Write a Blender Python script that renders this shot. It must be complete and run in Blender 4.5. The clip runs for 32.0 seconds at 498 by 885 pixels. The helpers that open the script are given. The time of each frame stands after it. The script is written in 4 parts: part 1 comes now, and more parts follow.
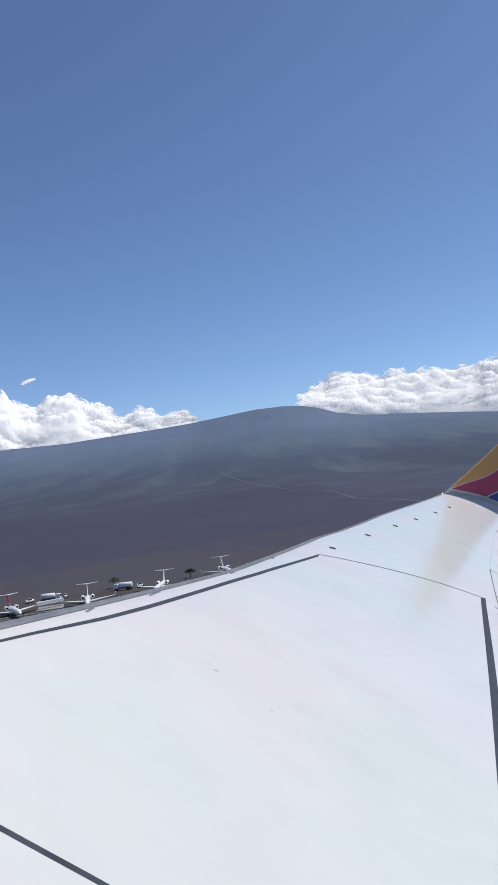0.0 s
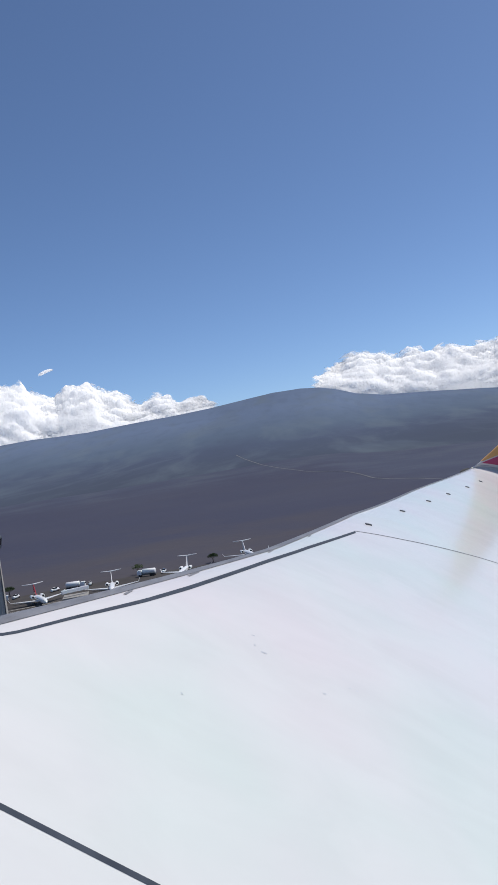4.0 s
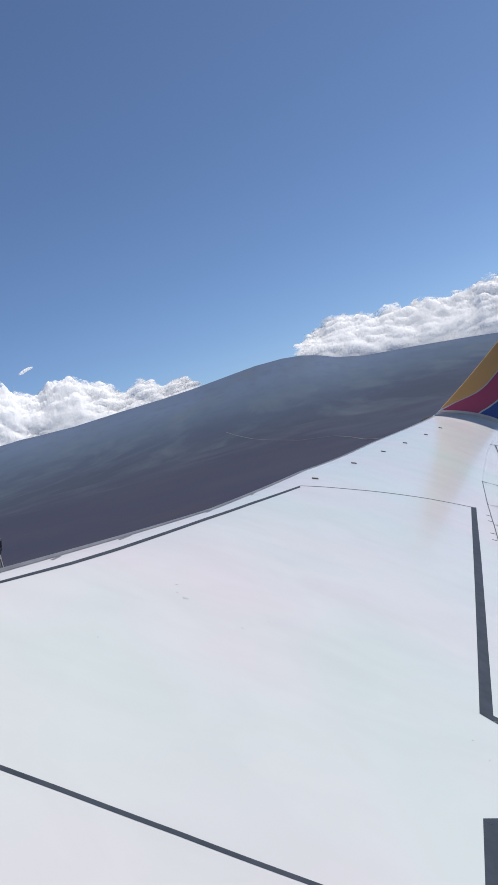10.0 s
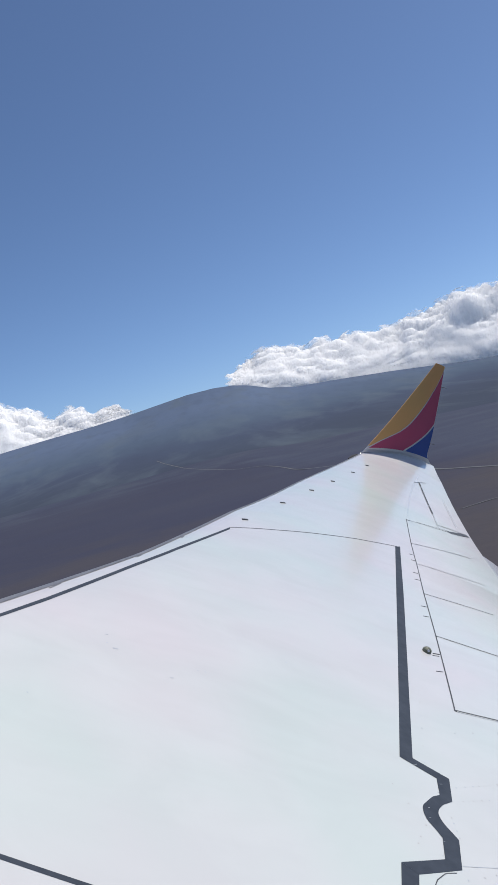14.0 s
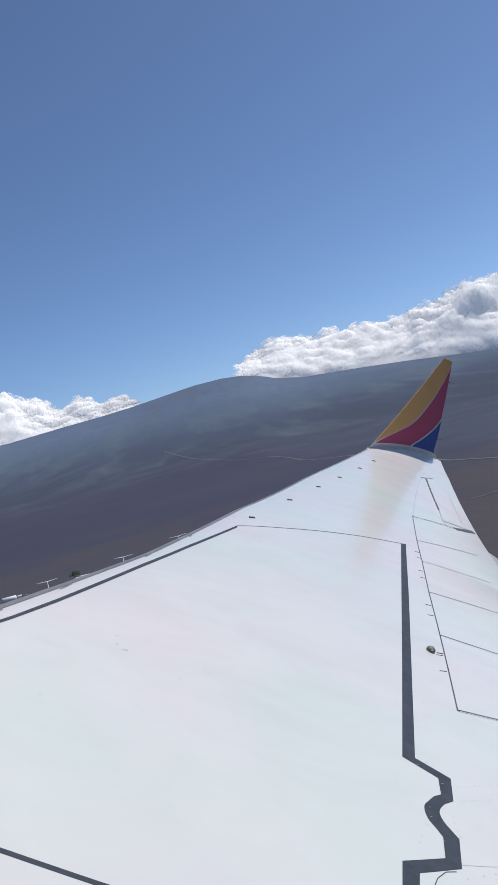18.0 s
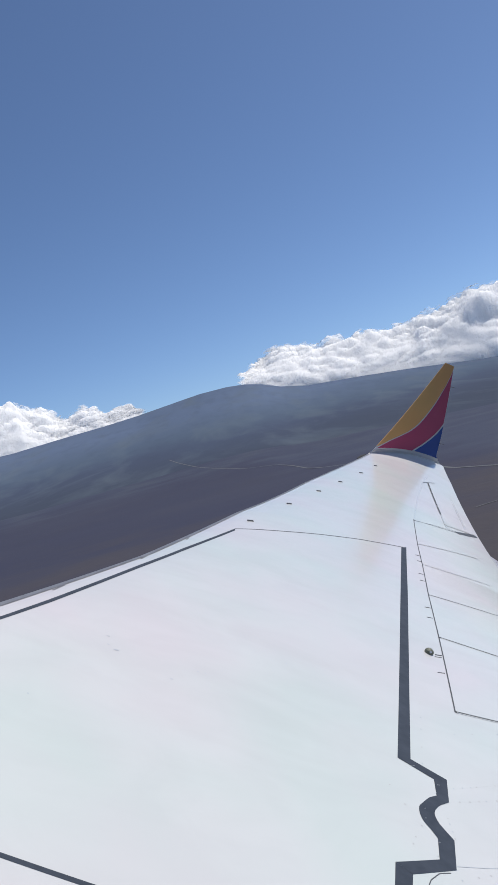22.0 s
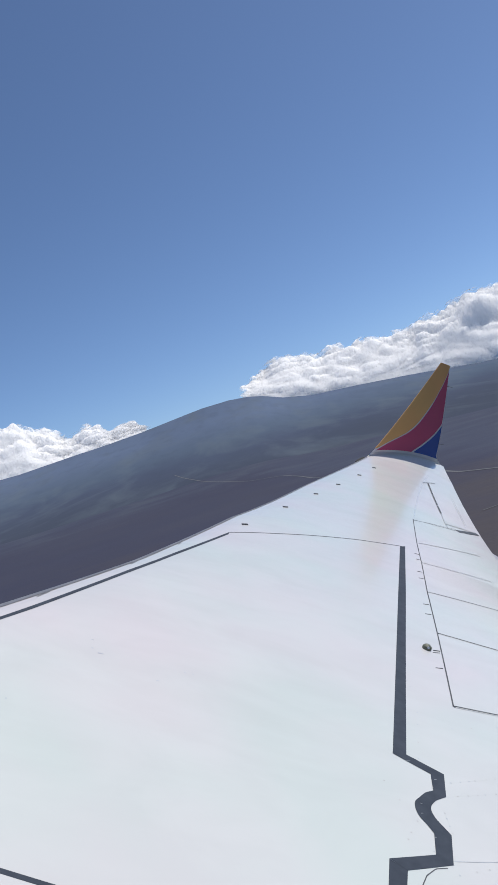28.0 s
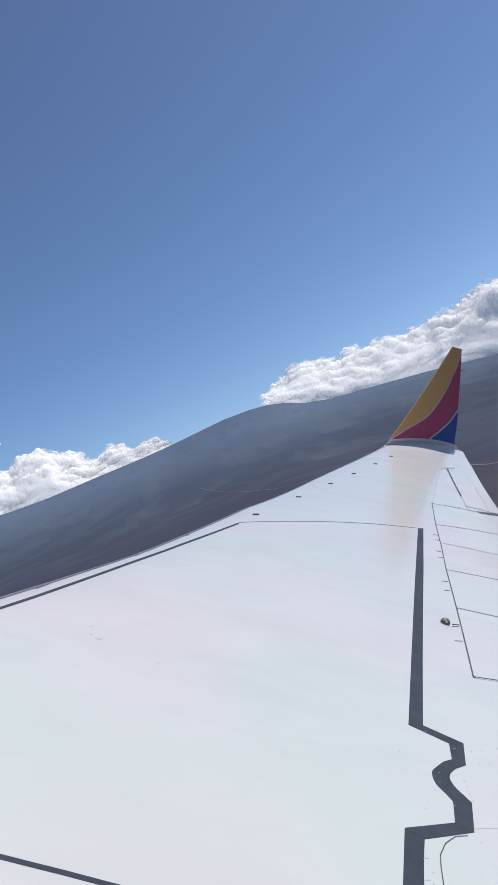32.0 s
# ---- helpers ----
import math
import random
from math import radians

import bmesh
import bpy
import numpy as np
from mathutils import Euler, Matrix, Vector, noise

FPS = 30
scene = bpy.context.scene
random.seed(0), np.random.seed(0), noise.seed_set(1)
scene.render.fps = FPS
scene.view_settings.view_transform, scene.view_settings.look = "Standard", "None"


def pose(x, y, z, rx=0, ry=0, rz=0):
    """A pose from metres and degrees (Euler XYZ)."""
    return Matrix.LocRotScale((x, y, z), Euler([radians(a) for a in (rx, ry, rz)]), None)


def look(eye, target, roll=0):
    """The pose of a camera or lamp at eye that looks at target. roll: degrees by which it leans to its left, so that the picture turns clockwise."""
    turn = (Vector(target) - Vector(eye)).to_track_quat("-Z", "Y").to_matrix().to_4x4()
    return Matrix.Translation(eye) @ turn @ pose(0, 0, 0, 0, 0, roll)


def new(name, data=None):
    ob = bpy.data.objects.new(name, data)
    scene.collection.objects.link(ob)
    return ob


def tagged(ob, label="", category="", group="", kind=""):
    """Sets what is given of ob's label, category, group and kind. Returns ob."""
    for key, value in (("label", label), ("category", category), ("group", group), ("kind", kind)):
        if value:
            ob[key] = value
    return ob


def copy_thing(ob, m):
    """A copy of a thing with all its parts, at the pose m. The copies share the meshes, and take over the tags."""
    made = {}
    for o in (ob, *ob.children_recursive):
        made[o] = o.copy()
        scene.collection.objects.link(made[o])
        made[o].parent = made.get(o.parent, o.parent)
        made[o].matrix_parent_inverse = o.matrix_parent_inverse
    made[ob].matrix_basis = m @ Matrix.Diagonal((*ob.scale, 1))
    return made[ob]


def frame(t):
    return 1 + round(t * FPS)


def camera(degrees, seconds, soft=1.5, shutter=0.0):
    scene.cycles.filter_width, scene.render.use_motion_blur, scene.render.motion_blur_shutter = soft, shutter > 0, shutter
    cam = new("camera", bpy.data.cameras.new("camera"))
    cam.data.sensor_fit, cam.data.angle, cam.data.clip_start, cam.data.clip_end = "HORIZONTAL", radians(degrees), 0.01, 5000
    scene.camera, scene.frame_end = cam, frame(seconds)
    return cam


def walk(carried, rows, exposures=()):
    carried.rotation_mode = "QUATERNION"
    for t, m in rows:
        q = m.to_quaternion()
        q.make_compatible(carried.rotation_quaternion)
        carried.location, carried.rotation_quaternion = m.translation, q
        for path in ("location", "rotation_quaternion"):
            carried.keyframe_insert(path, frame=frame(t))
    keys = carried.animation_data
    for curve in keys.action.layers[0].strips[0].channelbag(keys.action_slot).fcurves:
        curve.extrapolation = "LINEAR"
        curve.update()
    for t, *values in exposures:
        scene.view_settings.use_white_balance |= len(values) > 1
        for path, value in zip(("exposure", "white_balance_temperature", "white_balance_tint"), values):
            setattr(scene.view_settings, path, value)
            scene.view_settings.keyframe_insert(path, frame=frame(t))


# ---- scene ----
cam = camera(36.0, 32.0)

# ---- camera path: seconds, x, y, z, rx, ry, rz ----
PATH = [
    (0, -0.555, -0.181, 45.293, 92.098, 6.458, 1.027),
    (0.5, -0.784, 0.074, 45.260, 91.771, 4.771, 0.567),
    (1, -0.775, 0.105, 45.217, 91.692, 5.712, 0.766),
    (1.5, -0.753, 0.138, 45.166, 91.651, 7.126, 1.035),
    (2, -0.756, 0.156, 45.156, 91.669, 7.833, 1.354),
    (2.5, -0.764, 0.115, 45.216, 91.495, 7.148, 1.313),
    (3, -0.746, 0.067, 45.275, 91.240, 6.656, 1.518),
    (3.5, -0.718, 0.069, 45.279, 91.023, 6.715, 1.969),
    (5.5, -0.672, 0.193, 45.014, 91.694, 14.407, 3.181),
    (6, -0.686, 0.155, 45.053, 91.789, 14.378, 3.385),
    (6.5, -0.630, 0.044, 45.149, 91.574, 12.984, 3.480),
    (7, -0.568, -0.033, 45.212, 91.023, 12.304, 3.592),
    (7.5, -0.526, -0.099, 45.236, 89.983, 13.181, 3.623),
    (8, -0.540, -0.043, 45.175, 88.933, 14.160, 3.286),
    (8.5, -0.495, -0.027, 45.114, 88.237, 15.172, 2.475),
    (9, -0.265, -0.260, 45.059, 88.018, 15.266, 2.389),
    (9.5, -0.247, -0.251, 45.032, 88.388, 15.206, 1.748),
    (10, -0.212, -0.248, 45.055, 89.042, 14.669, 1.688),
    (10.5, -0.246, -0.329, 45.143, 89.596, 13.606, 0.453),
    (11, -0.240, -0.397, 45.222, 89.718, 13.538, -0.763),
    (11.5, -0.226, -0.426, 45.242, 89.712, 13.623, -2.174),
    (12, -0.218, -0.371, 45.218, 89.890, 13.646, -3.437),
    (12.5, -0.254, -0.441, 45.283, 89.888, 13.444, -4.498),
    (13, -0.250, -0.466, 45.311, 89.941, 13.302, -4.684),
    (13.5, -0.222, -0.471, 45.284, 89.916, 13.520, -4.301),
    (14, -0.177, -0.394, 45.190, 89.920, 14.066, -3.625),
    (14.5, -0.182, -0.392, 45.156, 89.800, 14.478, -3.345),
    (16.5, -0.178, -0.453, 45.242, 89.648, 13.884, -3.107),
    (17, -0.169, -0.439, 45.267, 89.620, 13.692, -3.074),
    (17.5, -0.184, -0.510, 45.333, 89.442, 13.369, -3.163),
    (18, -0.155, -0.483, 45.283, 89.348, 13.885, -3.031),
    (18.5, -0.139, -0.439, 45.217, 89.440, 14.334, -2.919),
    (19, -0.125, -0.398, 45.155, 89.649, 14.671, -2.827),
    (19.5, -0.114, -0.366, 45.107, 89.856, 14.908, -2.813),
    (20, -0.098, -0.363, 45.113, 90.044, 15.012, -2.797),
    (20.5, -0.122, -0.411, 45.164, 90.122, 14.358, -2.927),
    (21, -0.119, -0.439, 45.196, 90.098, 14.137, -2.916),
    (21.5, -0.112, -0.457, 45.218, 90.026, 14.005, -2.841),
    (22, -0.091, -0.457, 45.202, 90.072, 14.192, -2.652),
    (22.5, -0.066, -0.434, 45.159, 90.088, 15.105, -2.610),
    (23, -0.025, -0.392, 45.087, 90.266, 15.855, -2.267),
    (23.5, 0.007, -0.350, 45.027, 90.450, 16.460, -1.956),
    (24, 0.030, -0.343, 45.003, 90.670, 16.883, -1.829),
    (24.5, 0.044, -0.338, 44.994, 90.968, 16.865, -1.676),
    (25, 0.051, -0.363, 45.015, 91.174, 16.594, -1.609),
    (25.5, 0.031, -0.374, 45.036, 91.094, 16.520, -1.857),
    (27.5, 0.050, -0.398, 45.063, 91.122, 16.434, -2.048),
    (28, 0.028, -0.386, 45.058, 91.087, 16.450, -2.290),
    (28.5, 0.040, -0.403, 45.066, 91.409, 16.423, -2.282),
    (29, 0.051, -0.429, 45.084, 91.698, 16.214, -2.395),
    (29.5, 0.047, -0.449, 45.115, 91.885, 16.057, -2.574),
    (30, 0.007, -0.461, 45.148, 92.113, 15.780, -2.902),
    (30.5, 0.045, -0.431, 45.104, 92.269, 16.597, -2.385),
    (31, 0.086, -0.351, 44.977, 92.171, 17.883, -1.624),
    (31.5, 0.146, -0.240, 44.835, 92.290, 19.534, -0.824),
    (32, 0.153, -0.249, 44.785, 92.371, 20.451, -0.315),
]
EXPOSURES = [(0.0, 0.04), (3.0, 0.03), (6.0, -0.01), (8.0, -0.05), (9.0, -0.15), (10.0, -0.08), (12.0, -0.05), (32.0, -0.05)]
walk(cam, [(r[0], pose(*r[1:])) for r in PATH], EXPOSURES)

# ---- world and sun ----
SUN_AZ, SUN_EL = 70.0, 60.0   # degrees, azimuth from +y towards +x
world = bpy.data.worlds.new("sky")
scene.world = world
world.use_nodes = True
wn = world.node_tree
wn.nodes.clear()
sky = wn.nodes.new("ShaderNodeTexSky")
sky.sky_type = "NISHITA"
sky.sun_disc = False
sky.sun_elevation = radians(SUN_EL)
sky.sun_rotation = radians(SUN_AZ)
sky.altitude = 3700.0
sky.air_density = 1.0
sky.dust_density = 9.0
sky.ozone_density = 5.6
bg = wn.nodes.new("ShaderNodeBackground")
bg.inputs["Strength"].default_value = 0.126
wo = wn.nodes.new("ShaderNodeOutputWorld")
wn.links.new(sky.outputs["Color"], bg.inputs["Color"])
wn.links.new(bg.outputs["Background"], wo.inputs["Surface"])

sun_data = bpy.data.lights.new("sun", "SUN")
sun_data.energy = 3.8
sun_data.angle = radians(0.5)
sun_data.color = (1.0, 0.945, 0.86)
sun = new("sun", sun_data)
sd = Vector((math.sin(radians(SUN_AZ)) * math.cos(radians(SUN_EL)),
             math.cos(radians(SUN_AZ)) * math.cos(radians(SUN_EL)), math.sin(radians(SUN_EL))))
sun.matrix_world = look(sd * 300, (0, 0, 0))


# ---- materials ----
class Mat:
    """A small node-material builder."""

    def __init__(self, name, rough=0.5, metal=0.0, spec=0.5, coat=0.0):
        self.m = bpy.data.materials.new(name)
        self.m.use_nodes = True
        self.t = self.m.node_tree
        self.b = self.t.nodes["Principled BSDF"]
        self.b.inputs["Roughness"].default_value = rough
        self.b.inputs["Metallic"].default_value = metal
        self.b.inputs["Specular IOR Level"].default_value = spec
        self.b.inputs["Coat Weight"].default_value = coat
        self.b.inputs["Coat Roughness"].default_value = 0.06
        self.coord = self.t.nodes.new("ShaderNodeTexCoord").outputs["Object"]

    def mapped(self, sx, sy, sz):
        n = self.t.nodes.new("ShaderNodeMapping")
        n.inputs["Scale"].default_value = (sx, sy, sz)
        self.t.links.new(self.coord, n.inputs["Vector"])
        return n.outputs["Vector"]

    def noise(self, scale, detail=4.0, rough=0.55, vec=None, distort=0.0):
        n = self.t.nodes.new("ShaderNodeTexNoise")
        n.inputs["Scale"].default_value = scale
        n.inputs["Detail"].default_value = detail
        n.inputs["Roughness"].default_value = rough
        n.inputs["Distortion"].default_value = distort
        self.t.links.new(vec or self.coord, n.inputs["Vector"])
        return n.outputs["Fac"]

    def ramp(self, fac, *stops):
        n = self.t.nodes.new("ShaderNodeValToRGB")
        el = n.color_ramp.elements
        while len(el) < len(stops):
            el.new(0.5)
        for e, (p, c) in zip(el, stops):
            e.position = p
            e.color = (*c, 1.0) if len(c) == 3 else c
        self.t.links.new(fac, n.inputs["Fac"])
        return n.outputs["Color"]

    def mix(self, fac, a, b, mode="MIX"):
        n = self.t.nodes.new("ShaderNodeMix")
        n.data_type, n.blend_type = "RGBA", mode
        for sock, v in ((n.inputs[0], fac), (n.inputs[6], a), (n.inputs[7], b)):
            if isinstance(v, (int, float)):
                sock.default_value = v
            elif isinstance(v, tuple):
                sock.default_value = (*v, 1.0)
            else:
                self.t.links.new(v, sock)
        return n.outputs[2]

    def color(self, c):
        if isinstance(c, tuple):
            self.b.inputs["Base Color"].default_value = (*c, 1.0)
        else:
            self.t.links.new(c, self.b.inputs["Base Color"])
        return self

    def rough(self, fac, lo, hi):
        n = self.t.nodes.new("ShaderNodeMapRange")
        n.inputs["To Min"].default_value, n.inputs["To Max"].default_value = lo, hi
        self.t.links.new(fac, n.inputs["Value"])
        self.t.links.new(n.outputs["Result"], self.b.inputs["Roughness"])
        return self

    def bump(self, fac, strength, distance):
        n = self.t.nodes.new("ShaderNodeBump")
        n.inputs["Strength"].default_value = strength
        n.inputs["Distance"].default_value = distance
        self.t.links.new(fac, n.inputs["Height"])
        self.t.links.new(n.outputs["Normal"], self.b.inputs["Normal"])
        return self


def paint(name, col, dirt=(0.55, 0.5, 0.45), rough=0.2, amount=0.1, coat=0.3):
    """Gloss aircraft paint with faint dirt streaks along the airflow and a slight waviness."""
    k = Mat(name, rough=rough, spec=0.36, coat=coat)
    streak = k.noise(1.0, 5, 0.6, k.mapped(0.35, 2.2, 1.0), 0.4)
    patch = k.noise(0.55, 3, 0.5)
    fine = k.noise(26.0, 4, 0.6)
    c = k.mix(k.ramp(streak, (0.5, (0, 0, 0)), (0.8, (amount, amount, amount))), col, tuple(a * b for a, b in zip(col, dirt)))
    # faint pink and green mottle, with soft sky reflections painted into the colour
    tint = k.ramp(patch, (0.36, (0.918, 0.988, 0.962)), (0.5, (0.972, 0.978, 0.98)), (0.64, (1.0, 0.946, 0.968)))
    c = k.mix(1.0, c, tint, "MULTIPLY")
    cloudy = k.ramp(k.noise(1.5, 4, 0.55, k.mapped(0.8, 1.3, 1.0), 0.8), (0.36, (0.962, 0.963, 0.965)), (0.6, (1.0, 1.0, 1.0)))
    c = k.mix(1.0, c, cloudy, "MULTIPLY")
    k.color(c).rough(fine, rough * 0.75, rough * 1.35)
    k.bump(k.noise(1.6, 2, 0.5), 0.05, 0.012)
    return k.m


WHITE = paint("wing_white_paint", (0.645, 0.650, 0.642), rough=0.2, coat=0.1)
GREY = paint("wing_grey_paint", (0.50, 0.525, 0.55), rough=0.28)
GOLD = paint("gold_paint", (0.70, 0.40, 0.15), rough=0.22, amount=0.05)
MAGENTA = paint("magenta_paint", (0.46, 0.080, 0.16), rough=0.22, amount=0.05)
BLUE = paint("blue_paint", (0.032, 0.095, 0.34), rough=0.22, amount=0.05)
JETWHITE = paint("jet_white_paint", (0.80, 0.80, 0.80), rough=0.25)
JETRED = paint("jet_red_paint", (0.45, 0.03, 0.05), rough=0.25)

k = Mat("dark_sealant", rough=0.7, spec=0.12)
k.color(k.ramp(k.noise(9.0, 5, 0.6), (0.3, (0.040, 0.050, 0.068)), (0.75, (0.062, 0.075, 0.098))))
k.bump(k.noise(60.0, 3), 0.15, 0.002)
SEAL = k.m
k = Mat("olive_primer", rough=0.5)
k.color(k.ramp(k.noise(20.0, 3), (0.3, (0.11, 0.12, 0.085)), (0.8, (0.19, 0.20, 0.15))))
OLIVE = k.m
k = Mat("seam_black", rough=0.6)
k.color(k.ramp(k.noise(14.0, 3), (0.3, (0.043, 0.047, 0.055)), (0.8, (0.111, 0.119, 0.132))))
SEAM = k.m
k = Mat("bare_metal", rough=0.3, metal=1.0)
k.color(k.ramp(k.noise(5.0, 5, 0.65), (0.3, (0.46, 0.46, 0.47)), (0.8, (0.66, 0.66, 0.67)))).rough(k.noise(12.0), 0.22, 0.42)
METAL = k.m
k = Mat("worn_leading_edge_metal", rough=0.45, metal=0.35)
k.color(k.ramp(k.noise(3.0, 6, 0.7, k.mapped(3, 0.8, 1)), (0.32, (0.17, 0.17, 0.18)), (0.6, (0.25, 0.25, 0.265)), (0.85, (0.34, 0.34, 0.35)))).rough(k.noise(8.0), 0.4, 0.6)
EDGE = k.m
k = Mat("scuffed_paint", rough=0.5)
k.color(k.ramp(k.noise(40.0, 4), (0.35, (0.44, 0.44, 0.44)), (0.7, (0.54, 0.54, 0.53))))
SCUFF = k.m
k = Mat("dark_glass", rough=0.08)
k.color(k.ramp(k.noise(2.0), (0.3, (0.012, 0.016, 0.02)), (0.8, (0.03, 0.036, 0.045))))
GLASS = k.m
k = Mat("rubber", rough=0.8)
k.color(k.ramp(k.noise(9.0), (0.3, (0.015, 0.015, 0.016)), (0.8, (0.035, 0.034, 0.033))))
RUBBER = k.m
k = Mat("concrete", rough=0.85)
k.color(k.ramp(k.noise(1.3, 6, 0.65), (0.3, (0.20, 0.19, 0.18)), (0.75, (0.34, 0.33, 0.31))))
CONCRETE = k.m
k = Mat("dark_cladding", rough=0.6)
k.color(k.ramp(k.noise(1.1, 5), (0.3, (0.045, 0.055, 0.07)), (0.75, (0.085, 0.1, 0.12))))
CLADDING = k.m
k = Mat("red_white_steel", rough=0.5)
k.color(k.ramp(k.noise(2.0), (0.3, (0.33, 0.035, 0.03)), (0.8, (0.42, 0.06, 0.05))))
REDSTEEL = k.m
k = Mat("yellow_road_paint", rough=0.7)
k.color(k.ramp(k.noise(3.0, 5), (0.3, (0.55, 0.36, 0.10)), (0.8, (0.70, 0.48, 0.16))))
YELLOW = k.m
k = Mat("pale_road_paint", rough=0.7)
k.color(k.ramp(k.noise(3.0, 5), (0.3, (0.34, 0.32, 0.29)), (0.8, (0.46, 0.44, 0.41))))
PALE = k.m

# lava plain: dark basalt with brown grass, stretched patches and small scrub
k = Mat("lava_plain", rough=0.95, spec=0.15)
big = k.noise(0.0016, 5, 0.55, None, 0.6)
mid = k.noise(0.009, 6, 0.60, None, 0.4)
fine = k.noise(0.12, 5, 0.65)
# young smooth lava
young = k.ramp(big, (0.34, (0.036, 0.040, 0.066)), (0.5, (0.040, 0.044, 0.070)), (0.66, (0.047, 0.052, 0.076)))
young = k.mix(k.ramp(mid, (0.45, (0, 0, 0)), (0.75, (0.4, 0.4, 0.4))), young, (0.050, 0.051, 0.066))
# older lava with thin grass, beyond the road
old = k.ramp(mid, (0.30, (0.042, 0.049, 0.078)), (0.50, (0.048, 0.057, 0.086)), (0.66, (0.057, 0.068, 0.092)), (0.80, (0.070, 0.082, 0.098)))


def calc(op, a, b, clamp=False):
    n = k.t.nodes.new("ShaderNodeMath")
    n.operation, n.use_clamp = op, clamp
    for sock, v in zip(n.inputs, (a, b)):
        if isinstance(v, (int, float)):
            sock.default_value = v
        else:
            k.t.links.new(v, sock)
    return n.outputs[0]


sep = k.t.nodes.new("ShaderNodeSeparateXYZ")
k.t.links.new(k.coord, sep.inputs["Vector"])
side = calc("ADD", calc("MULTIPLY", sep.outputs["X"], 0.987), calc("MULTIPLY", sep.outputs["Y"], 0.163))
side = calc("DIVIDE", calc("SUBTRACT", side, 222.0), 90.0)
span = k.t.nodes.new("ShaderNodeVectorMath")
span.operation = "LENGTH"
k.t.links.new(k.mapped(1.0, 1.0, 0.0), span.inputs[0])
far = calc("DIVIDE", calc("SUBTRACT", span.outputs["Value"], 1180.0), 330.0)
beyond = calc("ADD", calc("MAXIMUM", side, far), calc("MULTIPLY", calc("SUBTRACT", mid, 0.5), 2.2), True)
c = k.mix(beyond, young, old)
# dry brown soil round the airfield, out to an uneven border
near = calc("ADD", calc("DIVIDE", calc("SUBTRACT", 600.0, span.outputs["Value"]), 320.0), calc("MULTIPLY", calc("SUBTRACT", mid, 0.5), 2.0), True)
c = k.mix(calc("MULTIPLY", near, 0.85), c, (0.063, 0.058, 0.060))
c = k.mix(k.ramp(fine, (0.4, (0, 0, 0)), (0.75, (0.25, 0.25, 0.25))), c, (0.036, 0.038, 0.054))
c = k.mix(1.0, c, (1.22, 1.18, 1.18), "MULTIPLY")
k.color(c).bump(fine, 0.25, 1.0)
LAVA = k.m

# far slope: dark lava at the foot, scrub and grass belts higher up
k = Mat("haze_tinted_slope", rough=1.0, spec=0.05)
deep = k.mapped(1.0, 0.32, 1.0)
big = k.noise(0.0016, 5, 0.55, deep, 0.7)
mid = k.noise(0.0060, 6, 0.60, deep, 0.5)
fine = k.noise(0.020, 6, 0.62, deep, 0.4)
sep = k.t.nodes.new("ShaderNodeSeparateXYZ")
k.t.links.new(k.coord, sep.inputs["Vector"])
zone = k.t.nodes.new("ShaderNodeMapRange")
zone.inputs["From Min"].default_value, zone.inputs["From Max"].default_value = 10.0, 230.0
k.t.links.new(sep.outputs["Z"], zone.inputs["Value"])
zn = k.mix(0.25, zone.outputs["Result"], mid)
# blue distance haze painted into the colour, paler and bluer with height
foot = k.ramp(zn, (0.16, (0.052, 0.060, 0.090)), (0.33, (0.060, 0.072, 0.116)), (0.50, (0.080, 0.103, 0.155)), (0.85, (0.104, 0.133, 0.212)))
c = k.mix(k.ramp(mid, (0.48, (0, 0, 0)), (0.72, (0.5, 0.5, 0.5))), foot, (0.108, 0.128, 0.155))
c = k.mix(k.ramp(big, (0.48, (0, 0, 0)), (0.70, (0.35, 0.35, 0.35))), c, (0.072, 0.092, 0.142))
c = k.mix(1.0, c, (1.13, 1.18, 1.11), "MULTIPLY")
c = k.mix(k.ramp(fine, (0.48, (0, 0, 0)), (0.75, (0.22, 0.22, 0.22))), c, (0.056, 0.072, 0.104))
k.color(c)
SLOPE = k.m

k = Mat("asphalt_apron", rough=0.9, spec=0.2)
c = k.ramp(k.noise(0.05, 6, 0.6), (0.3, (0.049, 0.044, 0.043)), (0.75, (0.072, 0.066, 0.062)))
k.color(c)
ASPHALT = k.m
k = Mat("dry_track", rough=1.0, spec=0.1)
k.color(k.ramp(k.noise(0.03, 4), (0.3, (0.125, 0.132, 0.142)), (0.8, (0.175, 0.182, 0.190))))
TRACK = k.m
k = Mat("scrub_leaves", rough=0.9, spec=0.2)
k.color(k.ramp(k.noise(0.6, 4), (0.3, (0.028, 0.045, 0.022)), (0.8, (0.06, 0.085, 0.04))))
LEAF = k.m
k = Mat("bark", rough=0.95)
k.color(k.ramp(k.noise(3.0, 4), (0.3, (0.06, 0.05, 0.04)), (0.8, (0.12, 0.1, 0.08))))
BARK = k.m

# cloud: deep white scattering, thinning out to shreds where the heap's core value falls
k = Mat("cloud_white", rough=1.0, spec=0.0)
k.color((1.0, 1.0, 1.0))
k.b.inputs["Subsurface Weight"].default_value = 1.0
k.b.inputs["Subsurface Radius"].default_value = (1.0, 1.0, 1.0)
k.b.inputs["Subsurface Scale"].default_value = 200.0
k.b.inputs["Subsurface Anisotropy"].default_value = 0.7
k.bump(k.noise(0.055, 6, 0.66, k.mapped(0.8, 1.0, 1.4), 0.5), 0.6, 10.0)
dens = k.t.nodes.new("ShaderNodeAttribute")
dens.attribute_name = "heap_core"
shred = k.noise(0.012, 6, 0.62, k.mapped(0.8, 1.0, 1.4), 0.8)
add = k.t.nodes.new("ShaderNodeMath")
add.operation = "ADD"
